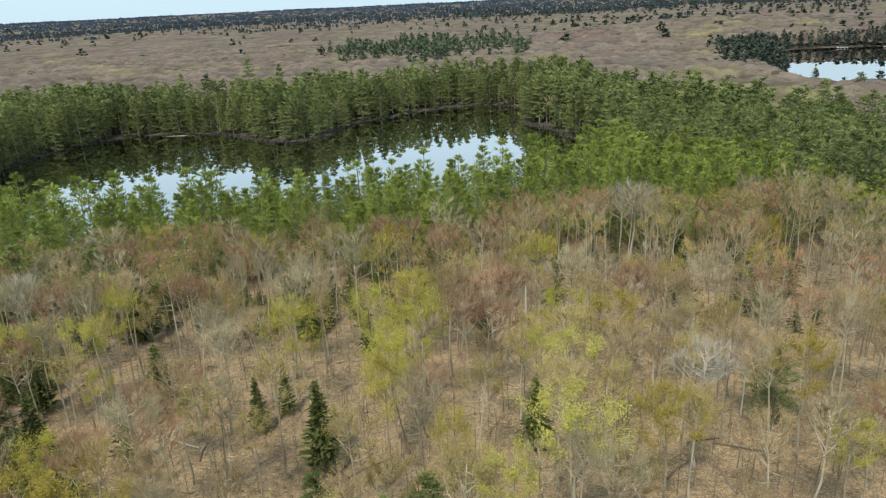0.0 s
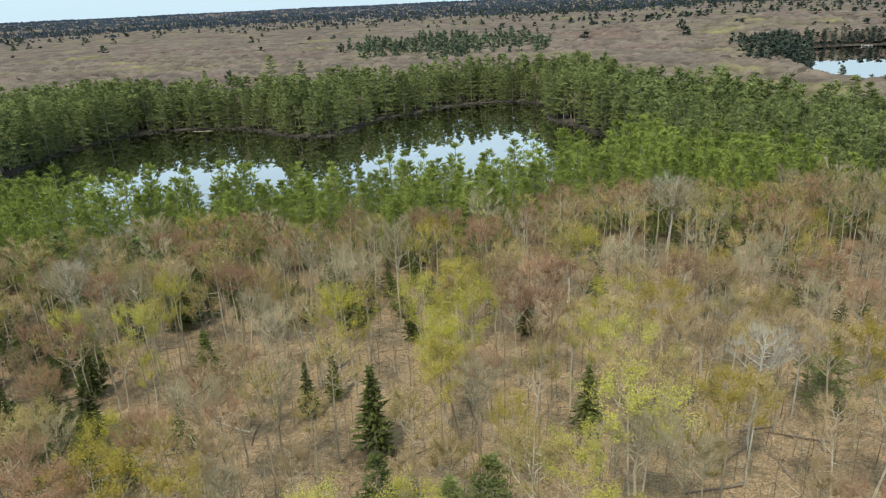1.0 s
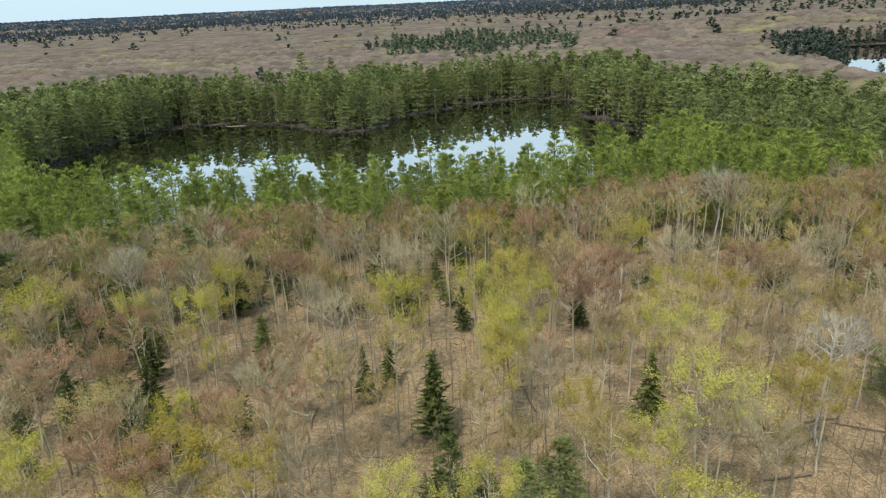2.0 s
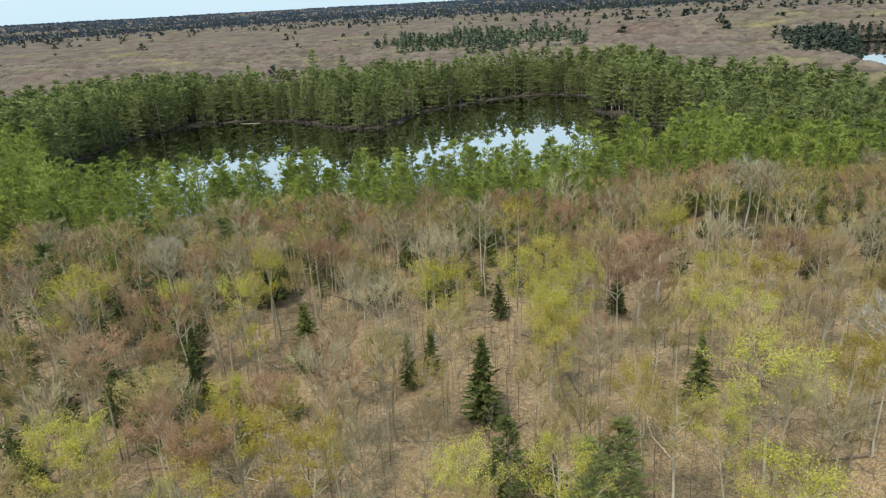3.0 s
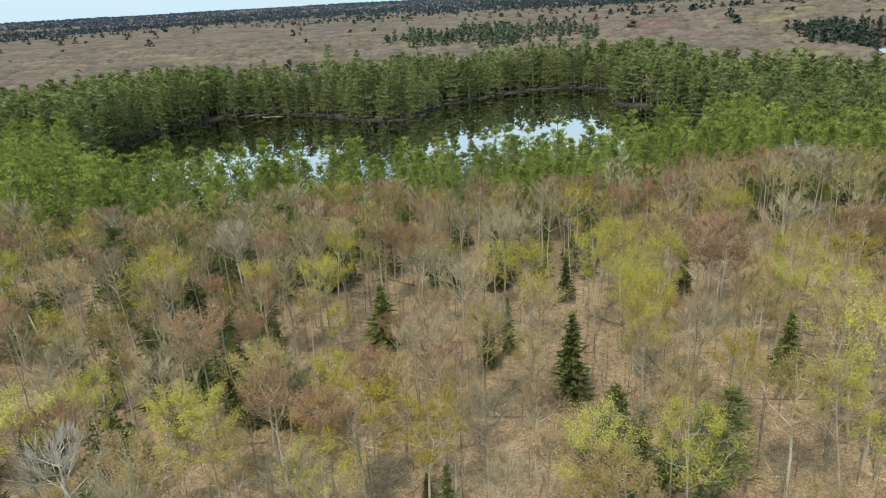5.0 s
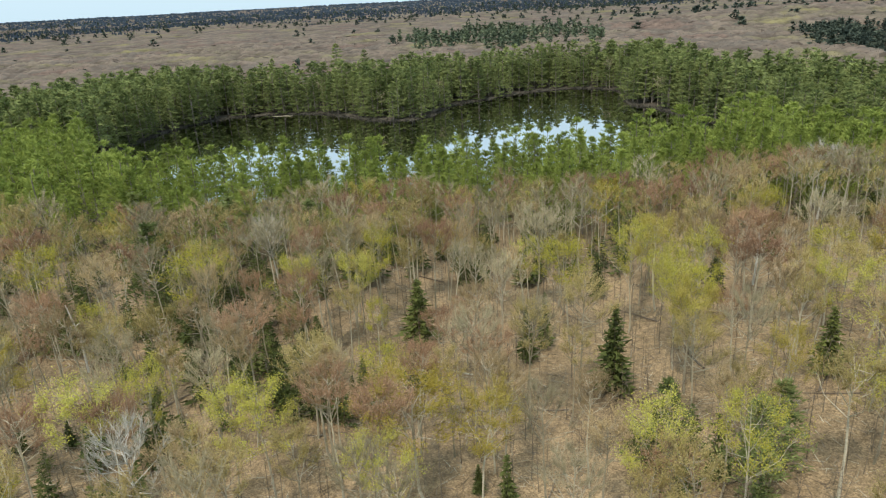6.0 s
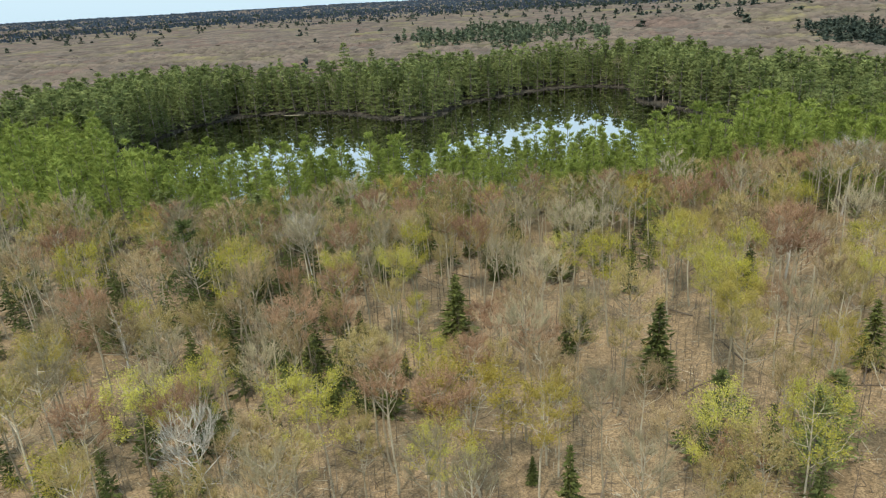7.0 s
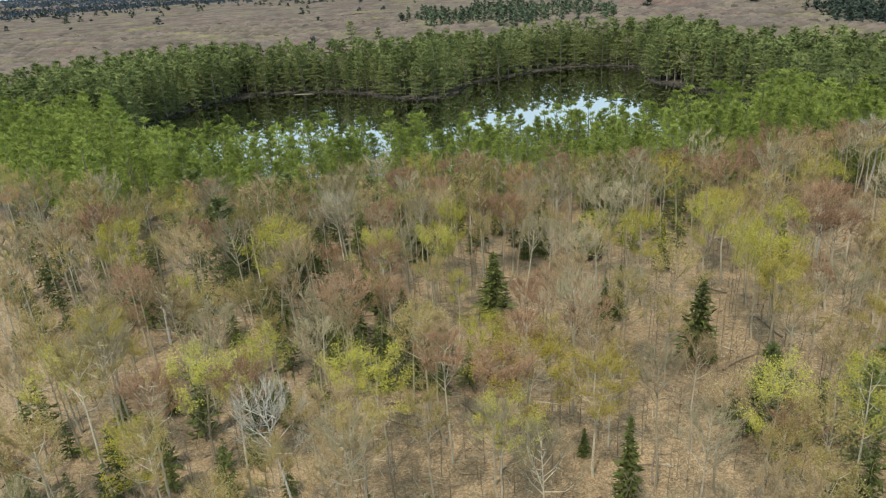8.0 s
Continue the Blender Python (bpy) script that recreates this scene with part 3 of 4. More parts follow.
taken = []
for kind, places in STANDOUT.items():
    for x, y, crown_z, broad in places:
        s = (crown_z + 1.8 - float(land(x, y))) / KINDS[kind][0][0]
        stand_tree(kind, x, y, s, s * broad)
        taken.append((x, y))

SPRUCE_MESH = []
for k in range(3):
    w, nd = spruce(400 + k, 8.0, 1.55)
    SPRUCE_MESH.append((mesh("trunk", *w, BARK_DARK), mesh("needles", *nd, NEEDLES_DARK)))
for x, y, h, broad in SPRUCES:
    ob = new("spruce_tree")
    trunk, needles = SPRUCE_MESH[free.integers(0, 3)]
    part("trunk", trunk, ob), part("needles", needles, ob)
    ob.matrix_basis = Matrix.LocRotScale((x, y, float(land(x, y)) - 0.05), Euler((0, 0, free.uniform(0, 6.28))), (h / 8 * 1.1 * broad,) * 2 + (h / 8,))
    tagged(ob, "small dark green spruce among bare hardwoods", "spruce", "spruces on the slope")
    taken.append((x, y))

PINE_MESH = []
for k in range(5):
    w, nd = pine(500 + k, 15.5, 4.4, 18, 7, 24, 0.5, 0.14, lift=0.75, even=0.78)
    PINE_MESH.append((mesh("trunk", *w, PINE_BARK), mesh("needles", *nd, NEEDLES)))
OLIVE_MESH = []
for k in range(2):
    w, nd = pine(520 + k, 12.0, 4.4, 13, 7, 26, 0.6, 0.08, lift=0.35)
    OLIVE_MESH.append((mesh("trunk", *w, PINE_BARK), mesh("needles", *nd, NEEDLES_OLD)))
TALL_MESH = []
for k in range(4):
    w, nd = pine(540 + k, 20.0, 4.7, 14, 6, 20, 1.15, (0.03, 0.08, 0.05, 0.15)[k], lift=0.1, flat=0.6)
    TALL_MESH.append((mesh("trunk", *w, PINE_BARK), mesh("needles", *nd, NEEDLES_OLD)))


def stand_pine(meshes, name, label, group, x, y, tall, wide):
    ob = new(name)
    trunk, needles = meshes[free.integers(0, len(meshes))]
    part("trunk", trunk, ob), part("needles", needles, ob)
    ob.matrix_basis = Matrix.LocRotScale((x, y, float(land(x, y)) - 0.05), Euler((free.normal(0, 0.02), free.normal(0, 0.02), free.uniform(0, 6.28))), (wide, wide, tall))
    return tagged(ob, label, "pine", group)


for x, y, h, broad in SLOPE_PINES:
    stand_pine(OLIVE_MESH, "pine_tree", "olive green pine among bare hardwoods", "pines on the slope", x, y, h / 12, h / 12 * broad)
    taken.append((x, y))
taken = np.array(taken, float)

# hardwoods that fill the slope: the nearest as trees of their own, the rest joined
x, y = scatter(-190, 150, 12, 160, 4.7, free)
front = np.interp(x, *zip(*FRONT)) + 4 * waves(x, y, 30, 11)
near = np.min(np.hypot(x[:, None] - taken[None, :, 0], y[:, None] - taken[None, :, 1]), 1)
# small openings on the uphill side of the evergreens
glade = np.zeros(len(x), bool)
for px, py, *_, room in [(*q, 2.4) for q in SPRUCES[:8] + SLOPE_PINES[:4]] + [(36.6, 124, 3.2), (-37.5, 81, 3.6), (-43, 81, 2.5)]:
    ux, uy = px + 22, py
    ux, uy = ux / math.hypot(ux, uy), uy / math.hypot(ux, uy)
    along, side = (px - x) * ux + (py - y) * uy, np.abs((px - x) * uy - (py - y) * ux)
    glade |= (along > -1) & (along < 11) & (side < room)
ok = in_view(x, y, 8) & (y < front + 3) & (near > 2.6) & (y > 24) & ~glade
ok &= free.random(len(x)) < np.where(y < 85, 0.6 + 0.15 * smooth((x - 15) / 20), 0.78)
x, y = x[ok], y[ok]
mood = waves(x, y, 34, 21)
roll = free.random(len(x)) + 0.18 * mood
kinds = np.select([roll < 0.16, roll < 0.43, roll < 0.65, roll < 0.70, roll < 0.755], ["red", "tan", "olive", "gold", "yellow"], "grey")
order = np.argsort(np.hypot(x + 20, y))
own = order[:205]
for k in own:
    s = free.uniform(0.74, 1.05)
    stand_tree(str(kinds[k]), float(x[k]), float(y[k]), s, s * free.uniform(0.85, 1.15))
rest = order[205:]
for kind in LABELS:
    q = rest[kinds[rest] == kind]
    s = free.uniform(0.78, 1.12, len(q)) * (1 - 0.2 * smooth((y[q] - np.interp(x[q], *zip(*FRONT)) + 14) / 14))
    for n, (material, what) in enumerate(((BARK, "trunks"), (LEAVES["grey"] if kind == "yellow" else LEAVES[kind], "twigs"), (LEAVES[kind], "leaves"))):
        stuff("hardwoods_" + what, [sh[1][n] for sh in SHAPES[kind]], x[q], y[q], land(x[q], y[q]), s, s, material, np.random.default_rng(60),
              "crowded spring hardwoods further down the slope", "woods")

# the same woods go on under and behind the flight
x, y = scatter(-110, 70, -70, 24, 10.5, free)
s = free.uniform(0.75, 1.0, len(x))
for n, (material, what) in enumerate(((BARK, "trunks"), (LEAVES["tan"], "twigs"), (LEAVES["olive"], "leaves"))):
    stuff("hardwoods_" + what, [sh[1][n] for sh in SHAPES["tan"]], x, y, land(x, y), s, s, material, np.random.default_rng(66), "spring hardwoods on level ground", "woods")

# pines: belt before the lake
x, y = scatter(-330, 230, 100, 420, 4.3, free)
ok = pine_zone(x, y) & in_view(x, y, 14)
ok &= np.hypot(x - 36.6, y - 124) > 6
# two lanes through the belt that open on the water
ok &= ~((np.abs(x + 58 + (y - 135) * 0.186) < 2.1) & (y > 150) & (y < 185)) & ~((np.abs(x + 68 + (y - 113) * 0.3) < 1.4) & (y > 140) & (y < 175))
ok &= (y > 225) | (free.random(len(x)) < 0.8)
x, y = x[ok], y[ok]
old = (y > 225) | ((shore_gap(x, y, LAKE) < 30) & (y > 240))
order = np.argsort(np.where(old, 1e6, np.hypot(x + 20, y)))
own = order[:min(230, int((~old).sum()))]
for k in own:
    s = free.uniform(0.78, 1.12)
    stand_pine(PINE_MESH, "pine_tree", "bright green young pine beside the lake", "pines before the lake", float(x[k]), float(y[k]), s, s * free.uniform(0.85, 1.15))
rest = order[len(own):]
rest = rest[~old[rest]]
shady = x[rest] + 0.4 * (y[rest] - 150) + 8 * waves(x[rest], y[rest], 30, 14) > 80
LOW_PINE = [pine(600 + k, 15.5, 4.4, 11, 6, 10, 0.85, 0.3, False, 0.6, 0.75) for k in range(4)]
EAST_PINE = [pine(660 + k, 17.5, 4.9, 11, 6, 12, 0.9, (0.28, 0.34, 0.4, 0.3)[k], False, 0.3, 0.65, flat=0.8) for k in range(4)]
LOW_TALL = [pine(640 + k, 20.0, 4.8, 12, 5, 8, 1.5, (0.1, 0.2, 0.3, 0.25)[k], False, 0.1, flat=0.6, fat=1.3) for k in range(4)]
s = free.uniform(0.8, 1.2, len(rest))
for pick, needle, label, forms in ((~shady, NEEDLES, "crowded green pines around the lake", LOW_PINE), (shady, NEEDLES_OLD, "darker old pines east of the lake", EAST_PINE)):
    r = rest[pick]
    for n, (material, what) in enumerate(((PINE_BARK, "trunks"), (needle, "needles"))):
        stuff("pines_" + what, [sh[n] for sh in forms], x[r], y[r], land(x[r], y[r]), s[pick], s[pick], material, np.random.default_rng(61), label, "woods")

# tall pines on the far shores: the first row as trees of their own
q = np.where(old)[0]
q = q[free.random(len(q)) < 0.88]
gap = shore_gap(x[q], y[q], LAKE)
first = q[(gap < 6) & (y[q] > 250)][:150]
for k in first:
    s = free.uniform(0.68, 1.1)
    stand_pine(TALL_MESH, "shore_pine", "tall dark pine with pale trunk at the water's edge", "pines on the far shore", float(x[k]), float(y[k]), s, s * free.uniform(0.8, 1.15))
rest = np.setdiff1d(q, first)
s = free.uniform(0.72, 1.15, len(rest))
for n, (material, what) in enumerate(((PINE_BARK, "trunks"), (NEEDLES_OLD, "needles"))):
    stuff("shore_pines_" + what, [sh[n] for sh in LOW_TALL], x[rest], y[rest], land(x[rest], y[rest]), s, s, material, np.random.default_rng(62), "tall dark pines behind the far shore", "woods")

# bare grey hardwoods in the gaps of the far shore
g = np.random.default_rng(63)
k = g.integers(0, len(LAKE), 70)
x, y = LAKE[k, 0] + g.normal(0, 7, 70), LAKE[k, 1] + g.normal(0, 7, 70)
ok = (shore_gap(x, y, LAKE) > 1.5) & (shore_gap(x, y, LAKE) < 16) & (y > 240)
x, y = x[ok], y[ok]
s = g.uniform(0.6, 0.95, len(x))
for n, (material, what) in enumerate(((BARK, "trunks"), (LEAVES["grey"], "twigs"))):
    stuff("hardwoods_" + what, [sh[1][n] for sh in SHAPES["grey"]], x, y, land(x, y), s, s, material, np.random.default_rng(64), "bare grey hardwoods among pines along the far shore", "woods")

# ---- far woods ----


def grove(seed, tops):
    """A far clump of conifers, one metre tall and about one in radius: pointed tops over a dense base."""
    g = np.random.default_rng(seed)
    v, f = dome(seed, 1.0, 0.7)
    v[:, 2] = np.maximum(v[:, 2], -0.1)
    pieces = [(v * np.array([1, 1, 0.75]) + np.array([0, 0, 0.1]), f)]
    for k in range(tops):
        a, q, h = g.uniform(0, 6.283), g.uniform(0, 0.85), g.uniform(0.8, 1.1)
        c = np.array([np.cos(a) * q, np.sin(a) * q, 0])
        b = g.uniform(0, 6.283) + np.arange(3) * 2.094
        v = np.concatenate([[c + (0, 0, h)], np.column_stack([c[0] + 0.2 * np.cos(b), c[1] + 0.2 * np.sin(b), np.full(3, 0.3)])])
        pieces.append((v, [(0, 1, 2), (0, 2, 3), (0, 3, 1)]))
    return join(pieces)


GROVES = [grove(760 + k, 5) for k in range(4)]


def far_woods(y0, y1, gap, wide, seed):
    """Dense dark conifer forest that closes the distance."""
    g = np.random.default_rng(seed)
    half = 0.76 * y1 + 80
    x, y = scatter(-40 - half, half, y0 - 150, y1, gap, g)
    r = np.hypot(x + 20, y)
    ok = in_view(x, y, 20 + 1.5 * gap + 0.1 * y) & (r > y0) & (r < y1)
    x, y, r = x[ok], y[ok], r[ok]
    dark = smooth((r - 1350) / 1150)
    ok = (g.random(len(x)) < dark) & (0.5 * waves(x, y, 600, 33) + 1.6 * dark > 0.6)
    x, y = x[ok], y[ok]
    s = g.uniform(0.85, 1.15, len(x))
    stuff("conifer_woods", GROVES, x, y, land(x, y), s * wide, s * 16, WOODS_HAZED, g, "distant dark conifer forest canopy", "woods")


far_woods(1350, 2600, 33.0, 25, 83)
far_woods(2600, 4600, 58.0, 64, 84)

# the bare canopy: one billow a crown, over the whole distance
CROWN = 7.6


def canopy(x, y):
    """Height of the bare canopy, and one value a crown."""
    top, best, tone = 0, np.full(x.shape, -9.0), np.zeros(x.shape)
    for di in (-1, 0, 1):
        for dj in (-1, 0, 1):
            i, j = np.floor(x / CROWN) + di, np.floor(y / CROWN) + dj
            a = np.mod(np.sin(i * 12.9898 + j * 78.233) * 43758.5453, 1)
            b = np.mod(np.sin(i * 39.346 + j * 11.135) * 24634.6345, 1)
            c = np.mod(np.sin(i * 73.156 + j * 52.235) * 15731.743, 1)
            d2 = (x - (i + 0.5 + 0.8 * (a - 0.5)) * CROWN) ** 2 + (y - (j + 0.5 + 0.8 * (b - 0.5)) * CROWN) ** 2
            h = 3.3 * (0.55 + 0.75 * c) * (1 - d2 / (CROWN * 0.85) ** 2)
            top = top + np.exp(np.clip(2.2 * h, -30, 9))
            tone = np.where(h > best, c, tone)
            best = np.maximum(best, h)
    far = np.hypot(x + 20, y)
    low = 0.12 + 0.88 * smooth((shore_gap(x, y, FAR_LAKE) - 6) / 16)
    return land(x, y) + (8.4 + np.clip(np.log(top + 1e-9) / 2.2, -0.6, 5) * (1 - 0.45 * smooth((far - 700) / 1800))) * low, tone


def bare(x, y):
    """True where leafless woods cover the distance."""
    ok = in_view(x, y, 60 + 0.1 * y) & ~pine_zone(x, y) & (y > np.interp(x, *zip(*FRONT)) + 14) & (np.hypot(x + 20, y) > 170)
    return ok & (shore_gap(x, y, LAKE) > 8) & (shore_gap(x, y, FAR_LAKE) > 7)


def canopy_sheet(r0, r1, step):
    """The bare canopy from r0 to r1 metres off, on a fan of quads that grow with the distance."""
    rows = r0 * np.exp(np.arange(0, math.log(r1 / r0) + step, step))
    rr, aa = np.meshgrid(rows, np.arange(-0.74, 0.72, step), indexing="ij")
    sx, sy = (-20 + rr * np.sin(aa)).ravel(), (rr * np.cos(aa)).ravel()
    keep = bare(sx, sy)
    sz, tone = np.zeros(len(sx)), np.zeros(len(sx))
    sz[keep], tone[keep] = canopy(sx[keep], sy[keep])
    n = rr.shape[1]
    ii, jj = np.meshgrid(np.arange(n - 1), np.arange(rr.shape[0] - 1))
    q0 = (jj * n + ii).ravel()
    q0 = q0[keep[q0] & keep[q0 + 1] & keep[q0 + n] & keep[q0 + n + 1]]
    cf = np.concatenate([np.stack([q0, q0 + n + 1, q0 + 1], 1), np.stack([q0, q0 + n, q0 + n + 1], 1)])
    used, cf = np.unique(cf, return_inverse=True)
    ob = new("bare_woods", mesh("bare_woods", np.stack([sx, sy, sz], 1)[used], cf.reshape(-1, 3), WOODS, tone[used] * 0.999, True))
    return tagged(ob, "distant brown leafless forest canopy of rounded crowns", "woods", kind="stuff")


canopy_sheet(170.0, 850.0, 0.0046)
canopy_sheet(845.0, 4650.0, 0.0085)

# fine upright twigs that roughen it
g = np.random.default_rng(86)
r, a = 175 * np.exp(g.uniform(0, 1.5, 70000)), g.uniform(-0.72, 0.72, 70000)
x, y = -20 + r * np.sin(a), r * np.cos(a)
ok = bare(x, y)
x, y, r = x[ok], y[ok], r[ok]
z, tone = canopy(x, y)
e = 0.8
face = np.column_stack([z - canopy(x + e, y)[0], z - canopy(x, y + e)[0], np.full(len(x), e)])
size = np.maximum(1, r / 500) * g.uniform(0.5, 1.1, len(x))
v, f = shards(np.column_stack([x, y, z - 0.15]), face + g.normal(0, 0.35, face.shape) + np.array([0, 0, 0.4]), 0.75 * size, 0.3 * size, g, face / np.linalg.norm(face, axis=1)[:, None] + np.array([0, -0.5, 0.6]))
crown_twigs = new("crown_twigs", mesh("crown_twigs", v, f, WOODS, np.repeat(tone, 3)))
tagged(crown_twigs, "fine brown twigs standing on distant bare crowns", "woods", kind="stuff")


g = np.random.default_rng(90)
# the green stand in the middle distance, the dark wood along the far lake, single conifers above the bare canopy
x, y = scatter(-130, 130, 520, 850, 8, g)
ok = (np.hypot((x - 5) / 85, (y - 680) / 125) + 0.25 * waves(x, y, 90, 41) < 1) & (g.random(len(x)) < 0.62)
THIN_PINE = [pine(660 + k, 19.0, 4.0, 8, 4, 3, 2.4, 0.12, False, 0.3, 0.4, fat=2.2) for k in range(4)]
stuff("distant_pines", [join(sh) for sh in THIN_PINE], x[ok], y[ok], land(x[ok], y[ok]), g.uniform(0.8, 1.2, ok.sum()), g.uniform(0.7, 1.1, ok.sum()), STAND, g, "distant stand of green pines", "woods")
x, y = scatter(140, 520, 300, 720, 5.5, g)
d = shore_gap(x, y, FAR_LAKE)
west = (y > 400) & (y < 575) & (x < 264)
ok = (d > 2) & (d < np.where(west, 44, np.where(y > 470, 24, 10))) & (g.random(len(x)) < np.where(west, 0.6, np.where(y > 470, 0.95, 0.2)))
x, y, west = x[ok], y[ok], west[ok]
w = np.where(west, g.uniform(0.55, 0.95, len(x)), g.uniform(0.5, 0.72, len(x)))
stuff("lakeside_conifers", [join(sh) for sh in THIN_PINE], x, y, land(x, y), w * 1.25, w * g.uniform(0.85, 1.1, len(w)), CONIFER, g, "dark conifers along the distant lake", "woods")
x, y = scatter(-2300, 2000, 380, 3000, 40, g)
r = np.hypot(x + 20, y)
crowd = 0.03 + 0.4 * smooth((r - 620) / 1500) * smooth(0.5 + 0.9 * waves(x, y, 420, 44)) + 0.25 * smooth((r - 1100) / 900) + 0.5 * smooth((x - 40) / 160) * smooth((r - 640) / 300)
ok = in_view(x, y, 30 + 0.1 * y) & (shore_gap(x, y, LAKE) > 30) & (shore_gap(x, y, FAR_LAKE) > 25) & ~pine_zone(x, y) & (g.random(len(x)) < crowd)
x, y = x[ok], y[ok]
clump = g.integers(1, 3, len(x))
x, y = np.repeat(x, clump) + g.normal(0, 7, clump.sum()), np.repeat(y, clump) + g.normal(0, 9, clump.sum())
FAR_PINE = [join(pine(680 + k, 18.0, 4.6, 6, 5, 2, 3.0, 0.4, False, 0.5, 0.7, fat=2.6)) for k in range(5)]
w = g.uniform(0.6, 1.0, len(x))
stuff("scattered_conifers", FAR_PINE, x, y, land(x, y), w * g.uniform(0.9, 1.4, len(x)), w, CONIFER, g, "single dark conifers above the bare canopy", "woods")

# old pines that rise alone over the far woods
for x, y, tall, wide in ((-111, 440, 1.25, 1.6), (50, 377, 1.0, 0.55), (140, 246, 1.0, 1.3), (131.5, 217.5, 0.88, 1.0), (186.5, 300, 0.78, 1.1), (196.5, 354, 0.6, 0.8), (-150, 432, 0.9, 1.0), (-96, 462, 0.95, 1.2), (27, 186, 0.78, 0.42)):
    stand_pine(TALL_MESH, "old_pine", "old dark pine rising above its bare neighbours", "old pines beyond the lake", x, y, tall, wide)

# dark young hemlocks under the hardwoods
g = np.random.default_rng(95)
x, y = scatter(-150, 90, 40, 135, 5.5, g)
# the band past y 88 is added to stand for shade between trunks
ok = in_view(x, y, 10) & (waves(x, y, 45, 51) + 1.35 * smooth((-34 - x) / 25) + 1.0 * smooth((y - 88) / 22) > 0.95) & (y < np.interp(x, *zip(*FRONT)))
DARK = [(-71, 95), (-57, 89), (-57, 73), (-50, 64), (-51, 109), (-53, 120), (-31, 102), (-27, 121), (-11, 124), (-91, 89), (-70, 101), (-47, 117), (-61, 56), (-34, 116), (-79, 103), (-53, 71), (-11, 51), (-70, 83)]
cx, cy = np.repeat(np.array(DARK, float), 5, 0).T + g.normal(0, 2.3, (2, 5 * len(DARK)))
x, y = np.concatenate([x[ok], cx]), np.concatenate([y[ok], cy])
s = g.uniform(0.4, 0.95, len(x))
shape = [spruce(420 + k, 8.0, 2.6, 13, 7) for k in range(3)]
stuff("young_hemlocks", [join(q) for q in shape], x, y, land(x, y), s, s, NEEDLES_DARK, g, "dark young hemlocks below the bare hardwoods, some added for shade", "undergrowth")

# grey brush and dry sedge along the shores
g = np.random.default_rng(96)
edge = np.concatenate([ring(LAKE, 7), ring(FAR_LAKE, 5)])
e = np.repeat(edge, 2, 0) + g.normal(0, 0.8, (len(edge) * 2, 2))
ok = (shore_gap(e[:, 0], e[:, 1], LAKE) > 0.1) & (shore_gap(e[:, 0], e[:, 1], FAR_LAKE) > 0.1)
e = e[ok]
tuft = []
for k in range(4):
    b = g.normal(0, 0.45, (16, 3)) * np.array([1, 1, 0])
    tuft.append(shards(b, np.array([0, 0, 1.0]) + g.normal(0, 0.4, (16, 3)), g.uniform(0.4, 1.1, 16), 0.22, g))
stuff("shore_brush", tuft, e[:, 0], e[:, 1], land(e[:, 0], e[:, 1]) - 0.05, g.uniform(0.7, 1.6, len(e)), g.uniform(0.5, 1.5, len(e)), SEDGE, g, "dry grey brush and sedge along the shore", "brush")

# saplings, fallen sticks and logs on the forest floor
g = np.random.default_rng(97)
x, y = scatter(-140, 80, 28, 125, 2.7, g)
ok = in_view(x, y, 6) & (g.random(len(x)) < 0.75) & (y < np.interp(x, *zip(*FRONT)))
x, y = x[ok], y[ok]
sapling = []
for k in range(4):
    h = g.uniform(4.5, 8.5)
    pieces = [tube([(0, 0, -0.1), (g.normal(0, 0.15), g.normal(0, 0.15), h * 0.5), (g.normal(0, 0.3), g.normal(0, 0.3), h)], [0.045, 0.03, 0.008], 3)]
    b = np.column_stack([g.normal(0, 0.1, (14, 2)), g.uniform(0.35, 0.95, 14) * h])
    pieces.append(shards(b, g.normal(0, 0.6, (14, 3)) + np.array([0, 0, 0.8]), g.uniform(0.6, 1.4, 14), 0.04, g))
    sapling.append(join(pieces))
s = g.uniform(0.6, 1.3, len(x))
stuff("saplings", sapling, x, y, land(x, y), s, s, BARK_DARK, g, "thin leafless saplings on the forest floor", "undergrowth")

x, y = scatter(-140, 80, 28, 120, 1.45, g)
ok = in_view(x, y, 4) & (g.random(len(x)) < 0.8)
x, y = x[ok], y[ok]
sticks = []
for k in range(5):
    n = 4
    b = np.column_stack([g.uniform(-0.7, 0.7, (n, 2)), np.full(n, 0.07)])
    sticks.append(shards(b, g.normal(0, 1, (n, 3)) * np.array([1, 1, 0.12]), g.uniform(0.5, 2.2, n), 0.09, g))
half = g.random(len(x)) < 0.5
for q, m, what in ((half, ROT, "dark fallen sticks among dead leaves"), (~half, BARK, "pale fallen sticks among dead leaves")):
    stuff("fallen_sticks", sticks, x[q], y[q], land(x[q], y[q]), np.ones(q.sum()), np.ones(q.sum()), m, g, what, "sticks")


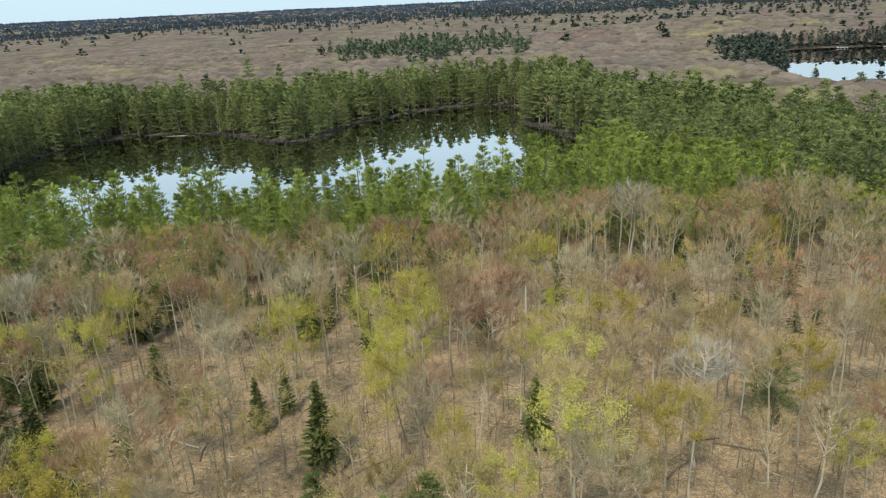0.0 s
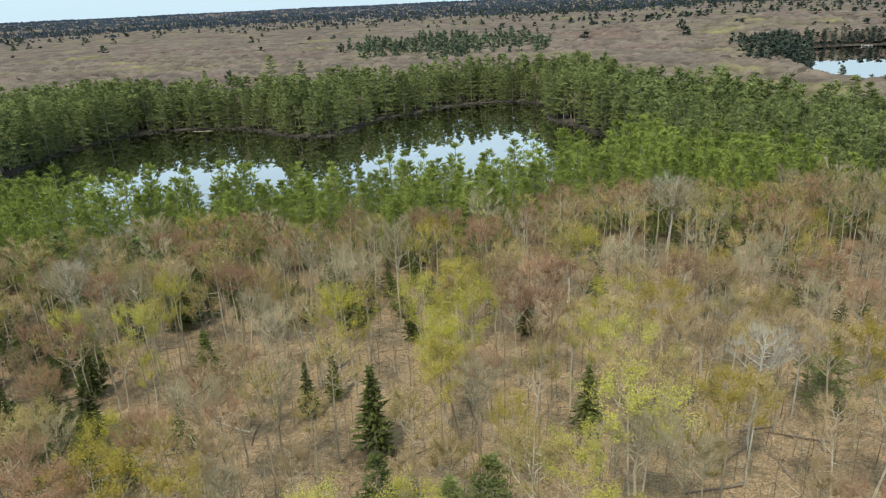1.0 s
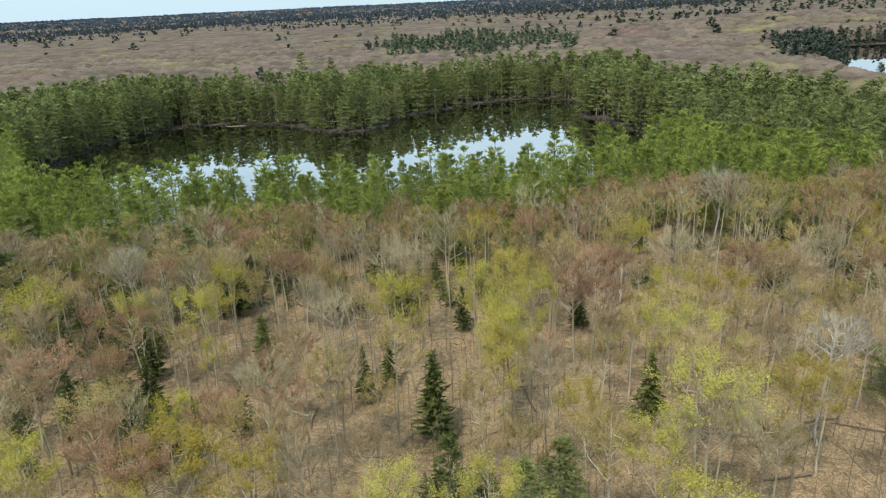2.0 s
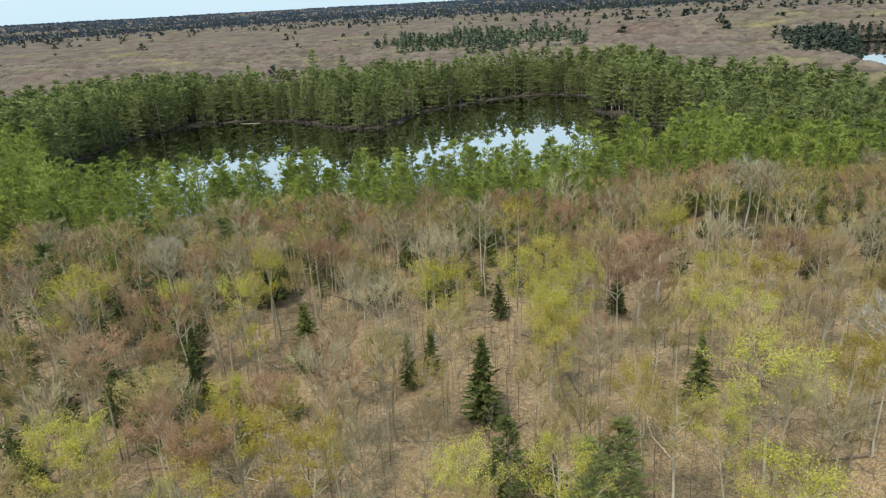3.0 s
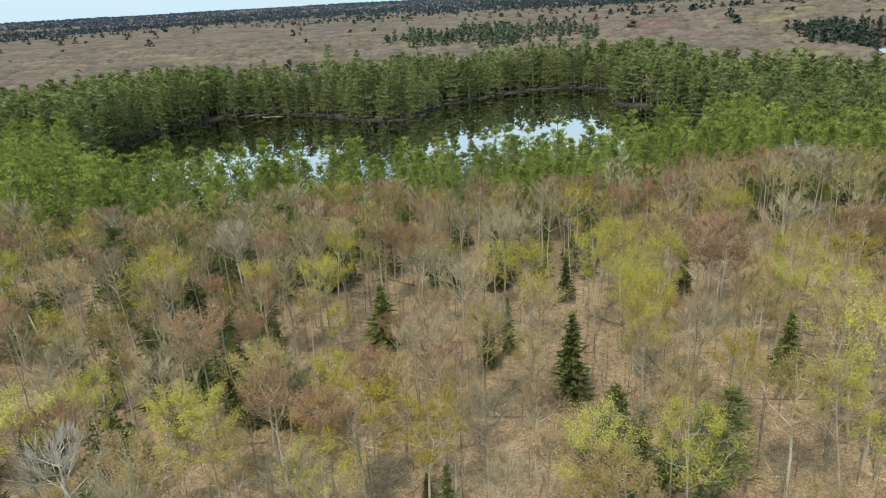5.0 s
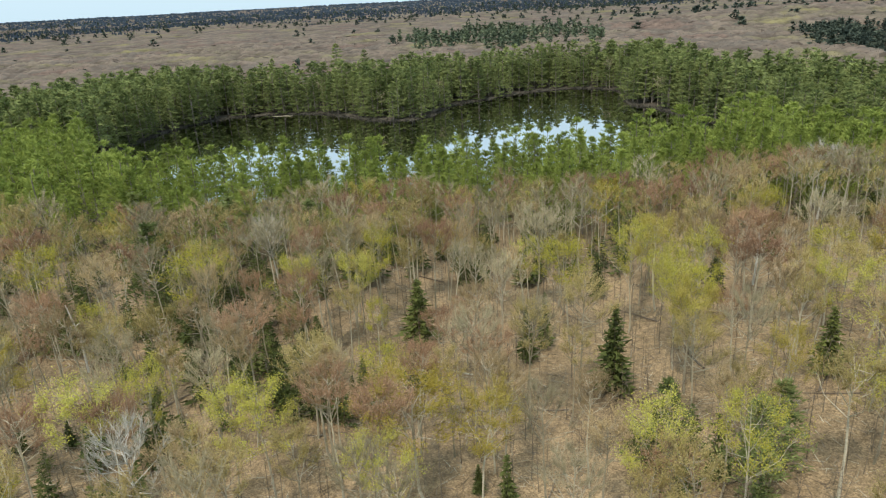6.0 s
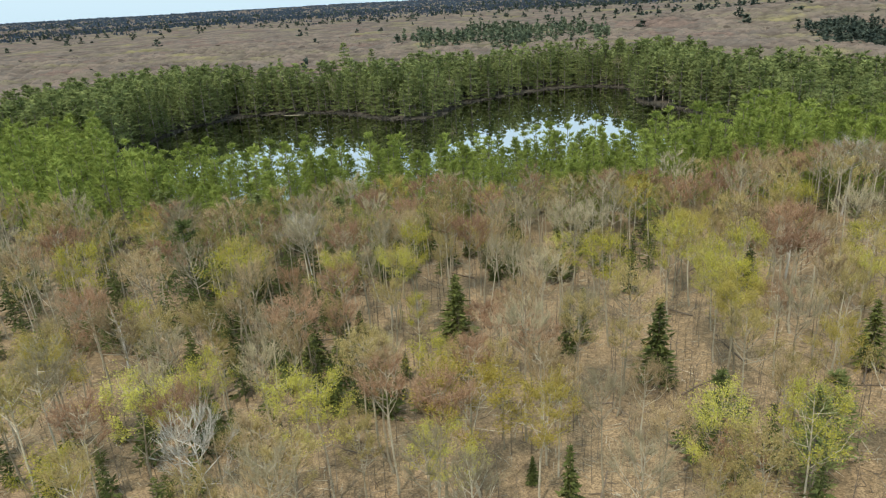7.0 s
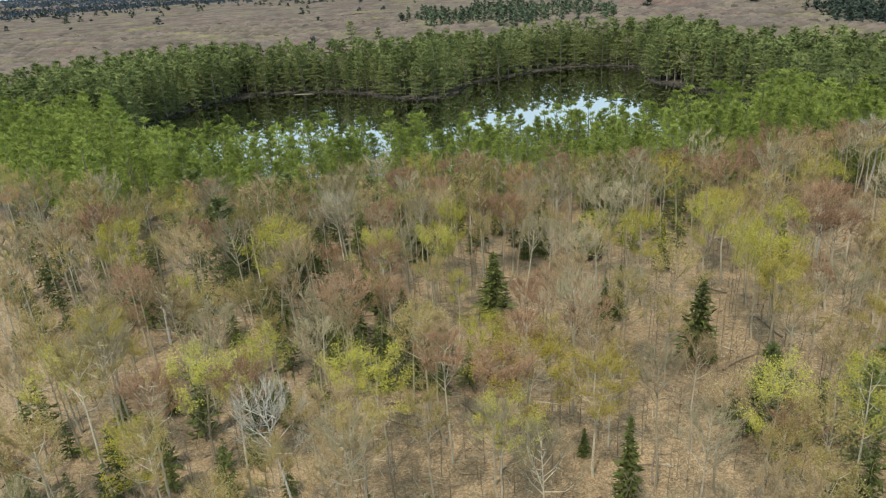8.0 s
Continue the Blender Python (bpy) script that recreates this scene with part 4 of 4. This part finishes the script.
def fallen_log(x, y, turn, length, radius, material, label):
    p = np.linspace(0, 1, 6)
    path = np.column_stack([(p - 0.5) * length, 0.12 * np.sin(p * 5), radius * 0.6 + 0.05 * np.sin(p * 4)])
    pieces = [tube(path, radius * (1 - 0.6 * p), 7)]
    for k in range(5):
        u = free.uniform(0.3, 0.95)
        a = np.array([np.interp(u, p, path[:, q]) for q in range(3)])
        pieces.append(tube([a, a + np.array([free.uniform(0.2, 0.8), free.normal(0, 0.7), free.uniform(0.2, 0.9)])], [radius * 0.22, 0.01], 3))
    ob = new("fallen_log", mesh("fallen_log", *join(pieces), material))
    dx, dy = math.cos(turn) * length / 2, math.sin(turn) * length / 2
    slope = math.atan2(float(land(x + dx, y + dy)) - float(land(x - dx, y - dy)), length)
    ob.matrix_world = Matrix.Translation((x, y, float(land(x, y)))) @ Euler((0, -slope, turn)).to_matrix().to_4x4()
    return tagged(ob, label, "log", "fallen logs on the forest floor")


for k in range(46):
    u = free.uniform(40, 110)
    fallen_log(free.uniform(-48 - 0.45 * u, 8 + 0.45 * u), u, free.uniform(0, 3.14), free.uniform(3.5, 7.5), free.uniform(0.09, 0.16), ROT if k % 9 else BARK,
               "rotting dark log lying on dead leaves" if k % 9 else "pale grey log lying on dead leaves")


def snag(x, y, h):
    pieces = [tube([(0, 0, -0.3), (free.normal(0, 0.2), free.normal(0, 0.2), h * 0.5), (free.normal(0, 0.5), free.normal(0, 0.5), h)], [0.19, 0.15, 0.09], 7)]
    for k in range(5):
        z = free.uniform(0.4, 0.9) * h
        a = free.uniform(0, 6.28)
        pieces.append(tube([(0, 0, z), (math.cos(a) * 0.7, math.sin(a) * 0.7, z + 0.3)], [0.05, 0.012], 4))
    ob = new("snag", mesh("snag", *join(pieces), SILVER))
    ob.location = (x, y, float(land(x, y)))
    return tagged(ob, "broken pale dead trunk standing among hardwoods", "snag", "dead trunks")


for x, y, h in ((-83, 77, 10), (-51, 74, 4), (-20, 82, 6), (12, 92, 8), (34, 96, 8), (-66, 60, 7)):
    snag(x, y, h)


def dock(x, y, turn, length, wide):
    """A floating dock of pale boards on posts at the far lake."""
    ob = new("dock")
    for k in range(int(length / 0.6)):
        bm = bmesh.new()
        bmesh.ops.create_cube(bm, size=1.0, matrix=Matrix.Translation((-length / 2 + 0.3 + 0.6 * k, 0, 0.72)) @ Matrix.Diagonal((0.55, wide, 0.09, 1)))
        me = bpy.data.meshes.new("board")
        bm.to_mesh(me)
        bm.free()
        me.materials.append(DECK)
        part("board", me, ob)
    for k in range(4):
        for side in (-1, 1):
            part("post", mesh("post", *tube([(-length / 2 + 0.6 + k * (length - 1.2) / 3, side * wide * 0.42, -1.5), (-length / 2 + 0.6 + k * (length - 1.2) / 3, side * wide * 0.42, 1.3)], [0.12, 0.11], 8), SILVER), ob)
    ob.matrix_basis = pose(x, y, 0, 0, 0, turn)
    return tagged(ob, "pale weathered wooden dock on the distant lake", "dock", "docks")


dock(298, 600, -24, 15, 3.0)
dock(352, 597, -20, 9, 2.5)
dock(384, 585, -20, 8, 2.5)

floating = new("floating_log", mesh("floating_log", *tube([(-5, 0, -0.02), (-2, 0.3, 0.03), (2, 0.2, 0.06), (5, -0.3, 0.04)], [0.07, 0.13, 0.15, 0.09], 8), BARK))
floating.location = (-117, 319, 0)
tagged(floating, "pale drowned log floating along the shore", "log")
